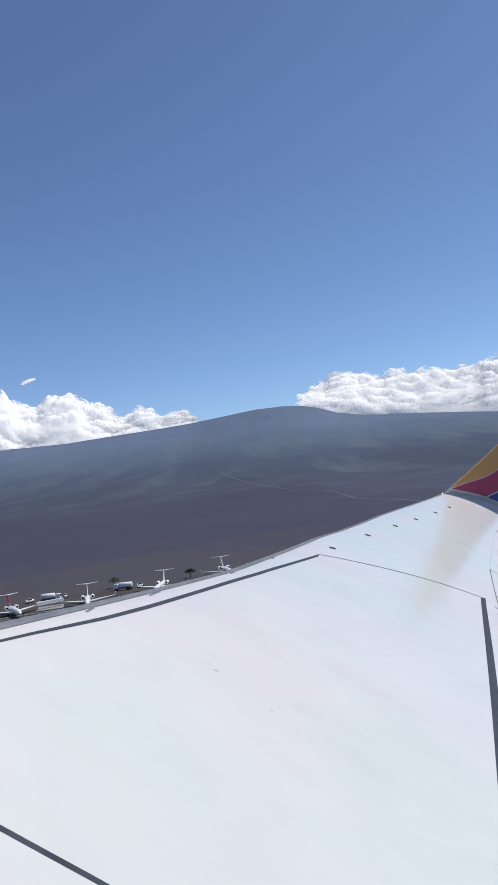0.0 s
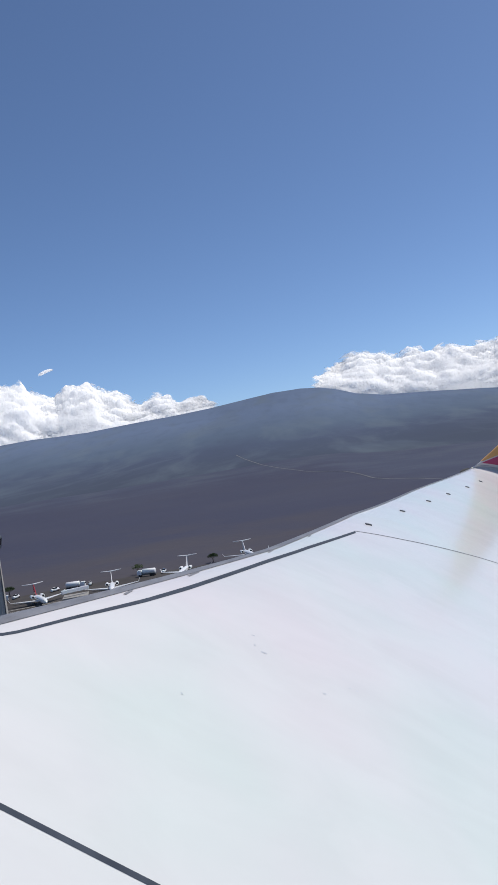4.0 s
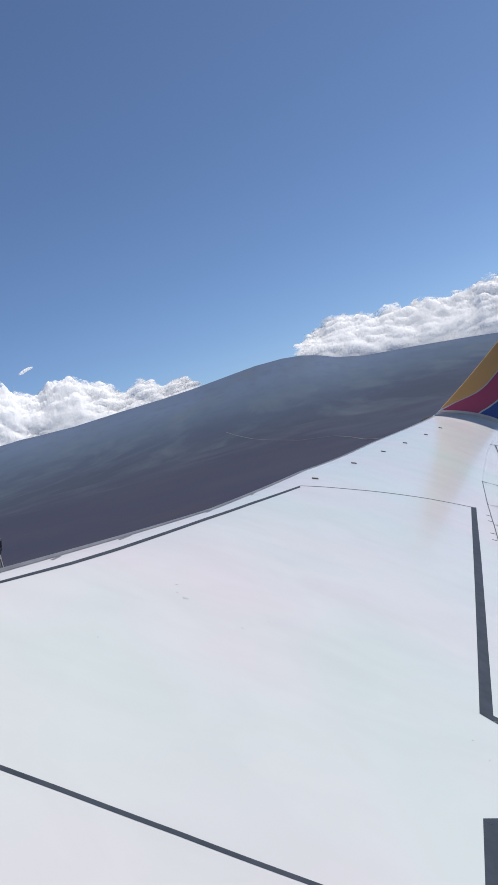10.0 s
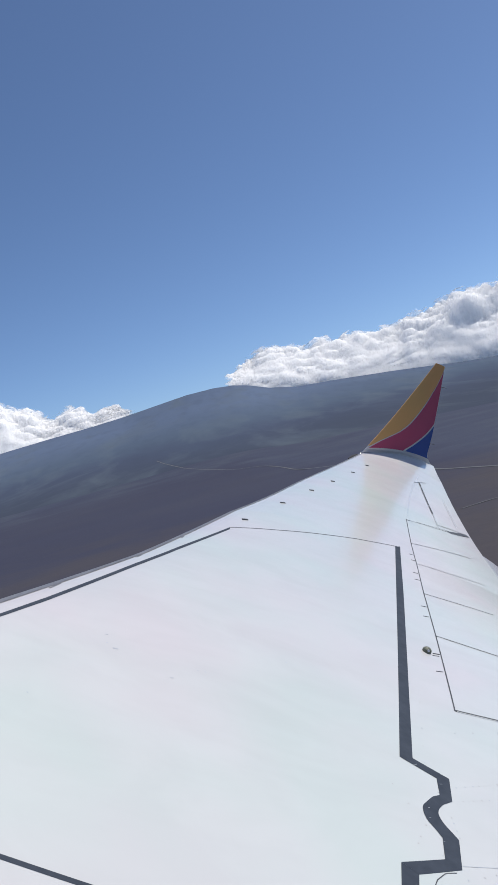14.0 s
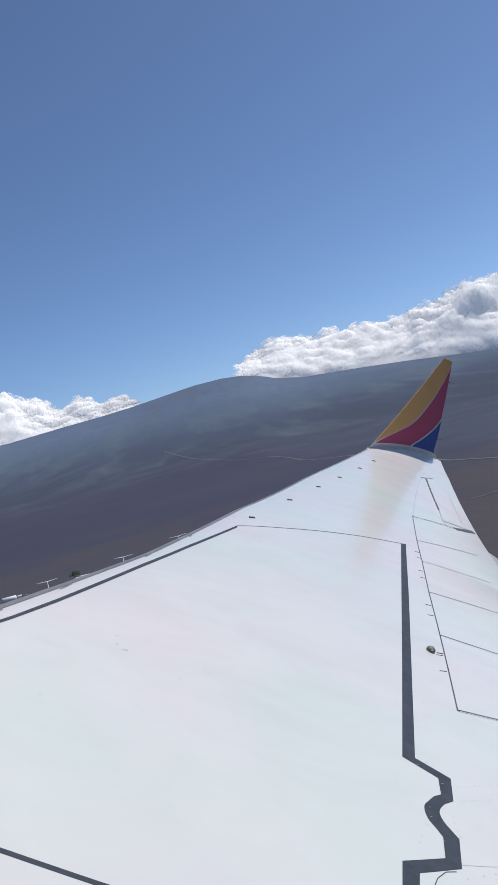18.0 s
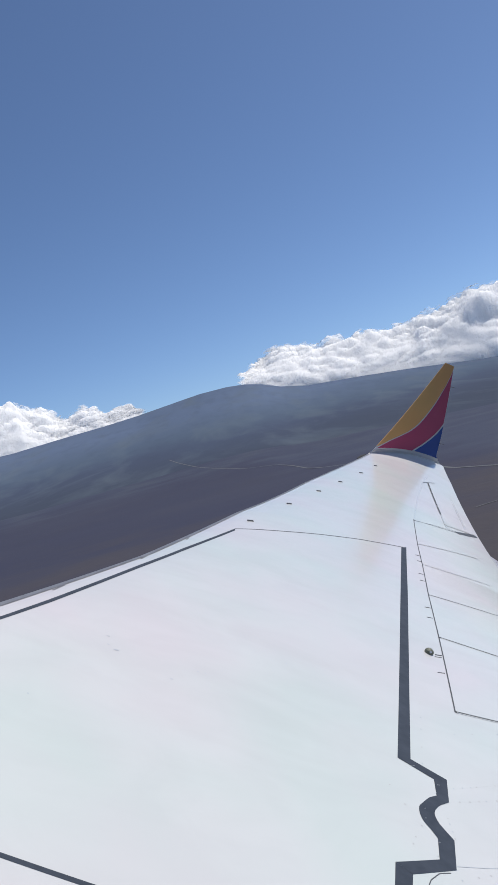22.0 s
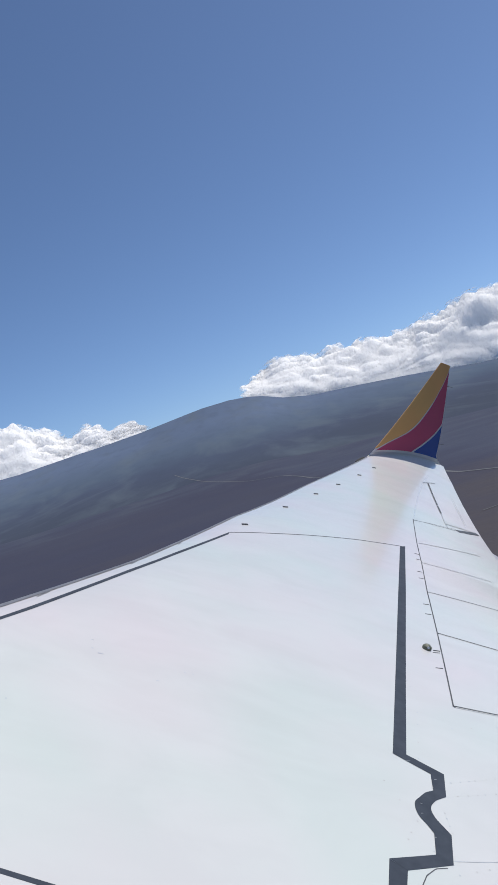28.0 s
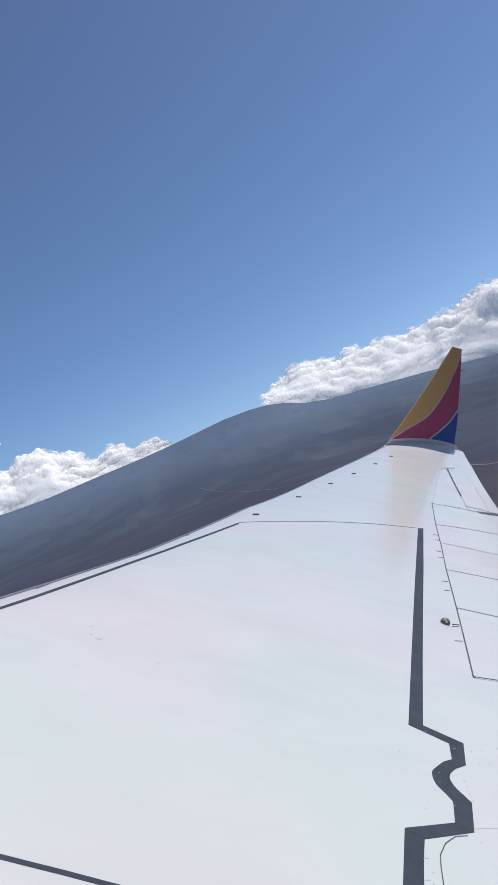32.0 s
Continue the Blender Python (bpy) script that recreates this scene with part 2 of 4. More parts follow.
k.t.links.new(dens.outputs["Fac"], add.inputs[0])
k.t.links.new(shred, add.inputs[1])
cut = k.t.nodes.new("ShaderNodeMapRange")
cut.interpolation_type = "SMOOTHSTEP"
cut.inputs["From Min"].default_value, cut.inputs["From Max"].default_value = 0.54, 0.80
k.t.links.new(add.outputs[0], cut.inputs["Value"])
clear = k.t.nodes.new("ShaderNodeBsdfTransparent")
mx = k.t.nodes.new("ShaderNodeMixShader")
out = k.t.nodes["Material Output"]
k.t.links.new(cut.outputs["Result"], mx.inputs["Fac"])
k.t.links.new(clear.outputs["BSDF"], mx.inputs[1])
k.t.links.new(k.b.outputs["BSDF"], mx.inputs[2])
k.t.links.new(mx.outputs["Shader"], out.inputs["Surface"])
CLOUD = k.m


# ---- mesh helpers ----
def mesh_ob(name, verts, faces, material, parent=None, label="", smooth=True):
    me = bpy.data.meshes.new(name)
    me.from_pydata([tuple(v) for v in verts], [], faces)
    me.materials.append(material)
    if smooth:
        me.polygons.foreach_set("use_smooth", [True] * len(me.polygons))
    me.update()
    ob = new(name, me)
    if parent is not None:
        ob.parent = parent
    if label:
        ob["label"] = label
    return ob


def part(name, bm, material, parent, label="", smooth=False):
    """Link a bmesh as one mesh object under a thing or a part."""
    me = bpy.data.meshes.new(name)
    bmesh.ops.recalc_face_normals(bm, faces=bm.faces)
    bm.to_mesh(me)
    bm.free()
    me.materials.append(material)
    if smooth:
        me.polygons.foreach_set("use_smooth", [True] * len(me.polygons))
    ob = new(name, me)
    ob.parent = parent
    if label:
        ob["label"] = label
    return ob


def grid_faces(n, m, close=False):
    """Quads of a grid of n rows by m columns; close joins the last column to the first."""
    f = []
    for i in range(n - 1):
        for j in range(m if close else m - 1):
            j2 = (j + 1) % m
            f.append((i * m + j, i * m + j2, (i + 1) * m + j2, (i + 1) * m + j))
    return f


def box(bm, cx, cy, cz, sx, sy, sz, rz=0.0, bevel=0.0):
    r = bmesh.ops.create_cube(bm, size=1.0, matrix=Matrix.Translation((cx, cy, cz)) @ Matrix.Rotation(rz, 4, "Z") @ Matrix.Diagonal((sx, sy, sz, 1)))
    if bevel:
        es = list({e for v in r["verts"] for e in v.link_edges})
        bmesh.ops.bevel(bm, geom=es, offset=bevel, segments=2, affect="EDGES")
    return bm


def tube(bm, a, b, r1, r2=None, seg=10):
    a, b = Vector(a), Vector(b)
    d = b - a
    m = Matrix.Translation((a + b) / 2) @ d.to_track_quat("Z", "Y").to_matrix().to_4x4()
    bmesh.ops.create_cone(bm, cap_ends=True, segments=seg, radius1=r1, radius2=r1 if r2 is None else r2, depth=d.length, matrix=m)
    return bm


def lathe(bm, rings, axis_from, axis_to, seg=16):
    """A body of round rings (t along the axis, radius, lift across) between two points."""
    a, b = Vector(axis_from), Vector(axis_to)
    q = (b - a).to_track_quat("Z", "Y").to_matrix()
    rows = []
    for t, r, lift in rings:
        c = a.lerp(b, t) + Vector((0, 0, lift))
        rows.append([bm.verts.new(c + q @ Vector((r * math.cos(2 * math.pi * j / seg), r * math.sin(2 * math.pi * j / seg), 0))) for j in range(seg)])
    for p_, n_ in zip(rows, rows[1:]):
        for j in range(seg):
            bm.faces.new((p_[j], p_[(j + 1) % seg], n_[(j + 1) % seg], n_[j]))
    bm.faces.new(rows[0])
    bm.faces.new(rows[-1])
    return bm


# ---- ground and mountain ----
EYE_Z = 45.0
RIDGE_AZ = (-80, -60, -40, -22, -18, -14, -10, -7, -5, -2, 0, 2, 3.5, 4.6, 6, 8, 12, 15.5, 20, 25, 35, 60, 80)
RIDGE_EL = (-1.0, 0.2, 1.7, 3.2, 3.45, 3.45, 3.72, 3.85, 3.98, 4.3, 4.5, 4.52, 4.38, 4.1, 3.55, 3.12, 2.78, 2.42, 1.85, 1.4, 1.2, 0.2, -1.0)
R_FLAT, R_FOOT, R_RIDGE, R_END = 844.0, 1600.0, 3900.0, 4300.0


def terrain(r, az):
    """Height of the land at a distance and an azimuth in degrees."""
    if r <= R_FLAT or abs(az) >= 80:
        return 0.0
    low = -math.degrees(math.atan2(EYE_Z, R_FLAT))
    top = float(np.interp(az, RIDGE_AZ, RIDGE_EL))
    t = min((r - R_FLAT) / (R_RIDGE - R_FLAT), 1.0)
    el = low + (top - low) * t ** 0.8
    z = EYE_Z + r * math.tan(radians(el))
    if r > R_RIDGE:
        z -= (r - R_RIDGE) * 0.25
    fade = min(1.0, (80 - abs(az)) / 15)
    x, y = r * math.sin(radians(az)), r * math.cos(radians(az))
    bumps = noise.fractal(Vector((x / 420, y / 420, 1.3)), 1.0, 2.1, 5) * 4.0 * t + noise.noise(Vector((x / 900, y / 900, 7))) * 8 * t
    return max(0.0, z + bumps * (1 if r < R_RIDGE - 200 else 0.5)) * fade


def polar(r, az):
    return r * math.sin(radians(az)), r * math.cos(radians(az))


def azimuths():
    a = [-180 + 5 * i for i in range(20)]
    a += [-80 + 2.0 * i for i in range(27)]
    a += [-26 + 0.2 * i for i in range(290)]
    a += [32 + 2.0 * i for i in range(24)]
    a += [80 + 5 * i for i in range(21)]
    return a


AZ = azimuths()
rings = [0.0] + [20 * 1.045 ** i for i in range(200) if 20 * 1.045 ** i < R_FOOT - 20] + [R_FOOT]
verts, faces = [], []
m = len(AZ)
for r in rings:
    for a in AZ:
        x, y = polar(r, a)
        z = terrain(r, a)
        if 500 < r and abs(a) < 40:
            z += noise.fractal(Vector((x / 45, y / 45, 0.4)), 1.0, 2.0, 4) * 0.25 * min(1, (r - 500) / 400, (R_FOOT - r) / 60)
        verts.append((x, y, z))
faces = grid_faces(len(rings), m)
# the far flat land outside the mountain's sector
n0 = len(verts)
outer = [a for a in AZ if a <= -80 or a >= 80]
for r in (R_FOOT, R_END):
    for a in outer:
        x, y = polar(r, a)
        verts.append((x, y, 0.0))
half = len([a for a in outer if a <= -80])
for j in range(len(outer) - 1):
    if j != half - 1:
        faces.append((n0 + j, n0 + j + 1, n0 + len(outer) + j + 1, n0 + len(outer) + j))
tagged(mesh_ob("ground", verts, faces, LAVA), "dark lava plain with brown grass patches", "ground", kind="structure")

verts = []
maz = [a for a in AZ if -80 <= a <= 80]
mr = [R_FOOT + (R_END - R_FOOT) * (i / 140) for i in range(141)]
for r in mr:
    for a in maz:
        x, y = polar(r, a)
        verts.append((x, y, terrain(r, a)))
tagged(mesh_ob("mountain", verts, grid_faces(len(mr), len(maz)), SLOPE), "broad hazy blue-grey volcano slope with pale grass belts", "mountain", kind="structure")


def reach(az, el):
    """The distance at which the land shows at an elevation angle, seen from the eye's height."""
    lo_, hi_ = 60.0, R_RIDGE
    for _ in range(40):
        mid_ = (lo_ + hi_) / 2
        if math.degrees(math.atan2(terrain(mid_, az) - EYE_Z, mid_)) < el:
            lo_ = mid_
        else:
            hi_ = mid_
    return lo_


def ribbon(name, pts, width, material, lift, label, category):
    """A road that follows the land, through points of azimuth and distance."""
    fine = []
    for (a0, r0), (a1, r1) in zip(pts, pts[1:]):
        for i in range(14):
            t = i / 14
            fine.append(polar(r0 + (r1 - r0) * t, a0 + (a1 - a0) * t))
    fine.append(polar(pts[-1][1], pts[-1][0]))
    for _ in range(6):
        fine = [fine[0]] + [((p_[0] + 2 * q[0] + n_[0]) / 4, (p_[1] + 2 * q[1] + n_[1]) / 4) for p_, q, n_ in zip(fine, fine[1:], fine[2:])] + [fine[-1]]
    verts = []
    for i, (x, y) in enumerate(fine):
        p_, n_ = fine[max(i - 1, 0)], fine[min(i + 1, len(fine) - 1)]
        d = Vector((n_[0] - p_[0], n_[1] - p_[1])).normalized()
        for s in (-0.5, 0.5):
            px, py = x - d.y * width * s, y + d.x * width * s
            r, a = math.hypot(px, py), math.degrees(math.atan2(px, py))
            verts.append((px, py, terrain(r, a) + lift * (0.3 + r / 1500)))
    return tagged(mesh_ob(name, verts, grid_faces(len(fine), 2), material), label, category, kind="structure")


def track(name, pts, width, lift, label):
    return ribbon(name, [(a, reach(a, e)) for a, e in pts], width, TRACK, lift, label, "road")


track("road", [(-3.4, 0.25), (-2.7, -0.2), (-1.6, -0.75), (-0.4, -1.15), (1.8, -1.75), (4.3, -2.05), (5.4, -2.4), (6.5, -2.9), (9.5, -3.3), (11.6, -3.65), (16.5, -5.3), (20.3, -5.9), (26, -6.8)], 2.4, 0.30,
      "pale two-lane road winding across the dark lava")
track("dirt_track", [(17.6, -8.4), (19.6, -8.2), (24.0, -7.9), (30.0, -8.2)], 1.2, 0.3, "pale unpaved track on the lower slope")



# ---- clouds ----
def billow(p_):
    """Rounded heaps with creases, in five sizes, from 0 to about 1."""
    s, a, f = 0.0, 1.0, 1.0
    for _ in range(7):
        s += a * abs(noise.noise(p_ * f))
        a *= 0.51
        f *= 2.15
    return s


def cloud(name, dist, lean, az_pts, top_pts, low_pts, label, seed, step=0.034, ring=150, heap=62.0, ragged=0.65, size=95.0):
    """A closed heap of cloud between a lower and an upper edge (degrees of elevation over azimuth), leaning back by lean metres."""
    n = int((az_pts[-1] - az_pts[0]) / step)
    verts, dens_ = [], []
    off = Vector((seed * 17.3, seed * 5.1, seed * 9.7))
    for i in range(n + 1):
        a = az_pts[0] + (az_pts[-1] - az_pts[0]) * i / n
        hi, lo = float(np.interp(a, az_pts, top_pts)), float(np.interp(a, az_pts, low_pts))
        e_ = min(1.0, i / 34, (n - i) / 34)
        end = math.sqrt(1 - (1 - e_) ** 2)
        hi += ragged * (0.5 + noise.fractal(Vector((a * 0.6, seed, 0.3)), 1.0, 2.0, 2) * 0.6 - 0.35) * min(1, (hi - lo) / 1.2)
        lo += 0.10 * noise.fractal(Vector((a * 1.1, seed, 5)), 1.0, 2.0, 4)
        hi = max(hi, lo + 0.1)
        th = max(0.22, min(1.0, (hi - lo) / 3.0)) * (0.15 + 0.85 * end)
        mid_, half_ = (hi + lo) / 2, (hi - lo) / 2 * (0.35 + 0.65 * end)
        for j in range(ring):
            q = 2 * math.pi * j / ring
            s, c_ = math.sin(q), math.cos(q)
            el = mid_ + half_ * s
            r = dist + lean * th * (0.5 + 0.5 * s) - 90 * th * c_
            x, y = polar(r, a)
            z = EYE_Z + r * math.tan(radians(el))
            p0 = Vector((x, y, z))
            toward = Vector((-x, -y, 0)).normalized()
            nrm = (toward * c_ * 0.8 + Vector((0, 0, 1)) * (s + (0.45 if c_ > 0 else 0.0))).normalized()
            w_ = Vector((x * 0.7, y, z * 1.25))
            bl = billow(w_ / size + off)
            big_ = noise.noise(w_ / (size * 2.6) + off)
            p0 += nrm * heap * th * ((bl - 0.45) * (0.75 + 0.8 * noise.noise(w_ / 260 - off)) + 0.7 * big_) * (1.0 if s > -0.85 else 0.35)
            verts.append(p0)
            edge_d = min(1.0, (1.0 - abs(s)) * (1.8 if s > 0 else 5.0))
            back = 0.0 if c_ > 0 else min(1.0, -c_ * 5)
            dens_.append(-0.10 + 0.95 * edge_d ** 0.75 - 1.2 * back - 0.9 * (1 - min(1.0, i / 62, (n - i) / 62)))
    f = grid_faces(n + 1, ring, True)
    f += [tuple(range(ring)), tuple(reversed(range(n * ring, (n + 1) * ring)))]
    ob = mesh_ob(name, verts, f, CLOUD)
    at = ob.data.attributes.new("heap_core", "FLOAT", "POINT")
    at.data.foreach_set("value", dens_)
    return tagged(ob, label, "cloud")


cloud("cumulus_cloud", 4180, 500, (2.7, 3.1, 3.7, 4.8, 5.7, 7.0, 8.3, 10.5, 14.0, 16.2, 18.4, 20.5, 22.0, 23.5, 25.5, 29, 34),
      (4.9, 5.4, 5.8, 6.35, 6.5, 6.3, 6.15, 5.9, 5.55, 5.75, 6.5, 7.2, 7.25, 6.9, 6.4, 6.0, 5.2),
      (4.6, 4.15, 3.75, 3.5, 3.2, 3.0, 2.8, 2.6, 2.2, 2.0, 1.7, 1.4, 1.2, 1.05, 0.9, 1.0, 1.6),
      "bright white cumulus bank lying over the mountain's shoulder", 1.7)
cloud("cumulus_cloud", 4200, 500, (-34, -28, -24, -20, -18.2, -16.8, -16.0, -15.2, -14.2, -13.2, -12.2, -11.0, -9.8, -8.9, -7.9, -7.0, -6.0, -5.1, -4.4, -3.7),
      (6.0, 6.8, 7.0, 7.5, 7.7, 6.4, 6.2, 7.1, 7.3, 7.0, 6.0, 5.8, 5.3, 5.7, 5.5, 4.6, 5.0, 5.15, 4.7, 4.4), (2.0, 2.2, 2.4, 2.4, 2.4, 2.4, 2.4, 2.5, 2.5, 2.6, 2.6, 2.7, 2.8, 2.9, 3.0, 3.2, 3.4, 3.5, 3.7, 3.9),
      "white and pale grey cumulus rising behind the ridge", 5.3)
cloud("cloud_wisp", 4400, 60, (-17.0, -16.6, -16.1, -15.7), (8.06, 8.22, 8.34, 8.36), (7.98, 8.0, 8.12, 8.24), "small torn shred of white cloud", 9.1, 0.008, 40, 18.0, 0.2, 60.0)

# ---- the aircraft wing (aircraft axes: x aft, y outboard, z up) ----
LE_A, LE_B, TE_A, TE_B = -0.06, 0.5349, 6.10, 0.300
DIHEDRAL, FLEX, TWIST = 5.324, 1.322, 7.198
TIP_Y, RAKE = 16.345, 1.653
AIRCRAFT = pose(-3.787, -1.227, 44.634, 2.002, 22.956, 8.884)


def thick(u):
    u = min(max(u, 0.0), 1.0)
    return 0.6 * (0.2969 * math.sqrt(u) - 0.126 * u - 0.3516 * u * u + 0.2843 * u ** 3 - 0.1036 * u ** 4)


def chordline(y):
    a, b = LE_A + LE_B * y - 0.15 * math.sin(math.pi * min(1.0, max(0.0, (y - 7.0) / 9.6))), TE_A + TE_B * y
    a += 0.27 * max(0.0, (y - 12.5) / 4) ** 1.5
    return a, b - a


def bend(x, y):
    """The loaded wing's slow bend and camber over the plan."""
    u, v = (x - 5.5) / 2.5, (y - 8) / 4
    return v * (0.12 - 0.049 * v + 0.079 * v * v) + u * (-0.059 - 0.141 * v + 0.043 * v * v) + u * u * (0.14 - 0.104 * v) - 0.04 * u ** 3


def base_z(x, y):
    a, c = chordline(y)
    return bend(x, y) + math.tan(radians(DIHEDRAL)) * y + FLEX * (max(y, 0) / 17) ** 2.5 - radians(TWIST - 12.0 * min(1.0, max(0.0, (y - 9.5) / 7.0)) - 4.5 * min(1.0, max(0.0, (y - 12.0) / 4.5)) ** 1.5) * (x - a - 0.4 * c)


def slim(y):
    """The section thins out towards the tip."""
    return 1.0 - 0.45 * min(1.0, max(0.0, (y - 13.0) / 3.3)) ** 2


def top(x, y):
    """Height of the wing's upper skin."""
    a, c = chordline(y)
    return base_z(x, y) + c * thick((x - a) / c) * slim(y)


def low(x, y):
    a, c = chordline(y)
    return base_z(x, y) - 0.75 * c * thick((x - a) / c) * slim(y)


def normal(x, y):
    """The upward normal of the upper skin."""
    return Vector((-(top(x + 0.02, y) - top(x - 0.02, y)) / 0.04, -(top(x, y + 0.02) - top(x, y - 0.02)) / 0.04, 1)).normalized()


def on_skin(x, y, h):
    return Vector((x, y, top(x, y))) + normal(x, y) * h


wing = new("aircraft_wing")
wing.matrix_world = AIRCRAFT
tagged(wing, "white swept airliner wing with dark sealant lines and painted winglet", "airplane wing")


def tip_rake(y, u):
    """A plan point at a chord fraction; towards the tip the stations are raked back along the trailing edge."""
    a, c = chordline(y)
    rake = RAKE * min(1.0, max(0.0, (y - 12.0) / (TIP_Y - 12.0))) ** 2
    x1 = TE_A + TE_B * (y + rake)
    return a + (x1 - a) * u, y + rake * u


def skin(name, y0, y1, u0, u1, lift, material, label="", rows=60, cols=60, both=False):
    """A piece of the wing's surface between two stations and two chord fractions."""
    verts = []
    for i in range(rows + 1):
        y = y0 + (y1 - y0) * i / rows
        a, c = chordline(y)
        us = [u0 + (u1 - u0) * (j / cols) ** 2 for j in range(cols + 1)] if u0 == 0 else [u0 + (u1 - u0) * j / cols for j in range(cols + 1)]
        pts = [tip_rake(y, u) for u in us]
        row = [(px, py, top(px, py) + lift) for px, py in reversed(pts)]
        if both:
            row += [(px, py, low(px, py)) for px, py in pts[1:]]
        verts += row
    n = len(verts) // (rows + 1)
    f = grid_faces(rows + 1, n)
    if both:
        f.append(tuple(range(n)))
    return mesh_ob(name, verts, f, material, wing, label)


skin("wing_skin", 1.9, TIP_Y, 0.0, 1.0, 0.0, WHITE, "glossy white painted upper skin", 260, 150, both=True)


def resample(line, n):
    seg = [math.dist(a, b) for a, b in zip(line, line[1:])]
    tot = sum(seg)
    out, acc, k_ = [], 0.0, 0
    for i in range(n):
        s = tot * i / (n - 1)
        while k_ < len(seg) - 1 and acc + seg[k_] < s:
            acc += seg[k_]
            k_ += 1
        t = (s - acc) / seg[k_] if seg[k_] else 0
        out.append((line[k_][0] + (line[k_ + 1][0] - line[k_][0]) * t, line[k_][1] + (line[k_ + 1][1] - line[k_][1]) * t))
    return out


def drape(name, left, right, material, lift, label="", n=40, m=4, skirt=True, parent=None):
    """A thin piece lying on the upper skin between two plan lines, with a turned-down edge."""
    if n:
        left, right = resample(left, n), resample(right, n)
    n = len(left)
    verts = []
    for a, b in zip(left, right):
        row = []
        for j in range(m + 1):
            t = j / m
            x, y = a[0] + (b[0] - a[0]) * t, a[1] + (b[1] - a[1]) * t
            row.append((x, y, top(x, y) + lift))
        if skirt:
            row = [(row[0][0], row[0][1], row[0][2] - lift - 0.004)] + row + [(row[-1][0], row[-1][1], row[-1][2] - lift - 0.004)]
        verts += row
    return mesh_ob(name, verts, grid_faces(n, len(verts) // n), material, parent or wing, label, smooth=not skirt)


def seam(name, line, width, material=SEAM, lift=0.0012, n=30, label=""):
    """A narrow line of even width along the skin."""
    pts = resample(line, n)
    l, r = [], []
    for i, p_ in enumerate(pts):
        a, b = pts[max(i - 1, 0)], pts[min(i + 1, n - 1)]
        d = Vector((b[0] - a[0], b[1] - a[1])).normalized()
        l.append((p_[0] - d.y * width / 2, p_[1] + d.x * width / 2))
        r.append((p_[0] + d.y * width / 2, p_[1] - d.x * width / 2))
    return drape(name, l, r, material, lift, label, n=0, m=1, skirt=False)


# painted box between the spars
STRIP_OUT = [(1.95, 3.93), (2.20, 3.975), (2.284, 4.022), (2.336, 4.085), (2.376, 4.149), (2.421, 4.235), (2.53, 4.433), (2.84, 4.97), (3.07, 5.403), (3.343, 5.932), (3.684, 6.598), (4.119, 7.384), (4.788, 8.52)]
STRIP_IN = [(1.96, 3.88), (2.21, 3.925), (2.297, 3.971), (2.348, 4.033), (2.387, 4.096), (2.433, 4.175), (2.541, 4.362), (2.855, 4.872), (3.082, 5.275), (3.347, 5.78), (3.678, 6.412), (4.102, 7.19), (4.76, 8.34)]
SPAR_IN = [(7.278, 9.831), (6.295, 7.31), (5.62, 5.567), (5.275, 4.673)]
SPAR_OUT = [(7.386, 9.922), (6.586, 7.842), (6.102, 6.599), (5.681, 5.509), (5.371, 4.696)]
strip_edge = [(q[0] + (o[0] - q[0]) * 0.5, q[1] + (o[1] - q[1]) * 0.5) for o, q in zip(STRIP_OUT, STRIP_IN)]
drape("leading_edge_seal", strip_edge, STRIP_IN, SEAL, 0.0012, "dark grey sealant line behind the leading edge", 70, 2, skirt=False)
drape("rear_spar_seal", SPAR_IN, SPAR_OUT, SEAL, 0.0014, "wide dark sealant strip over the rear spar", 50, 3, skirt=False)

# the winding seal at the rear of the box: straight pieces and a half-round bulge
WIG_L = [(5.275, 4.673), (5.471, 4.559), (5.424, 4.41), (5.368, 4.379), (5.301, 4.318), (5.262, 4.278), (5.245, 4.235), (5.240, 4.195), (5.244, 4.16), (5.267, 4.108), (5.282, 4.061), (5.228, 3.911)]
WIG_R = [(5.371, 4.696), (5.568, 4.587), (5.49, 4.379), (5.418, 4.335), (5.371, 4.291), (5.350, 4.262), (5.340, 4.236), (5.338, 4.205), (5.344, 4.17), (5.365, 4.122), (5.386, 4.076), (5.304, 3.868)]


def bulge(p0, p1, p2, p3, t):
    """A point of the rounded line from p1 to p2."""
    return tuple(0.5 * (2 * b + (c_ - a) * t + (2 * a - 5 * b + 4 * c_ - d) * t * t + (3 * b - a - 3 * c_ + d) * t ** 3) for a, b, c_, d in zip(p0, p1, p2, p3))


def smooth_pairs(a, b, k_=6):
    oa, ob = [], []
    for i in range(len(a) - 1):
        for j in range(k_):
            t = j / k_
            for src, dst in ((a, oa), (b, ob)):
                if 3 <= i <= len(a) - 4:
                    dst.append(bulge(src[i - 1], src[i], src[i + 1], src[i + 2], t))
                else:
                    dst.append(tuple(p_ + (q_ - p_) * t for p_, q_ in zip(src[i], src[i + 1])))
    return oa + [a[-1]], ob + [b[-1]]


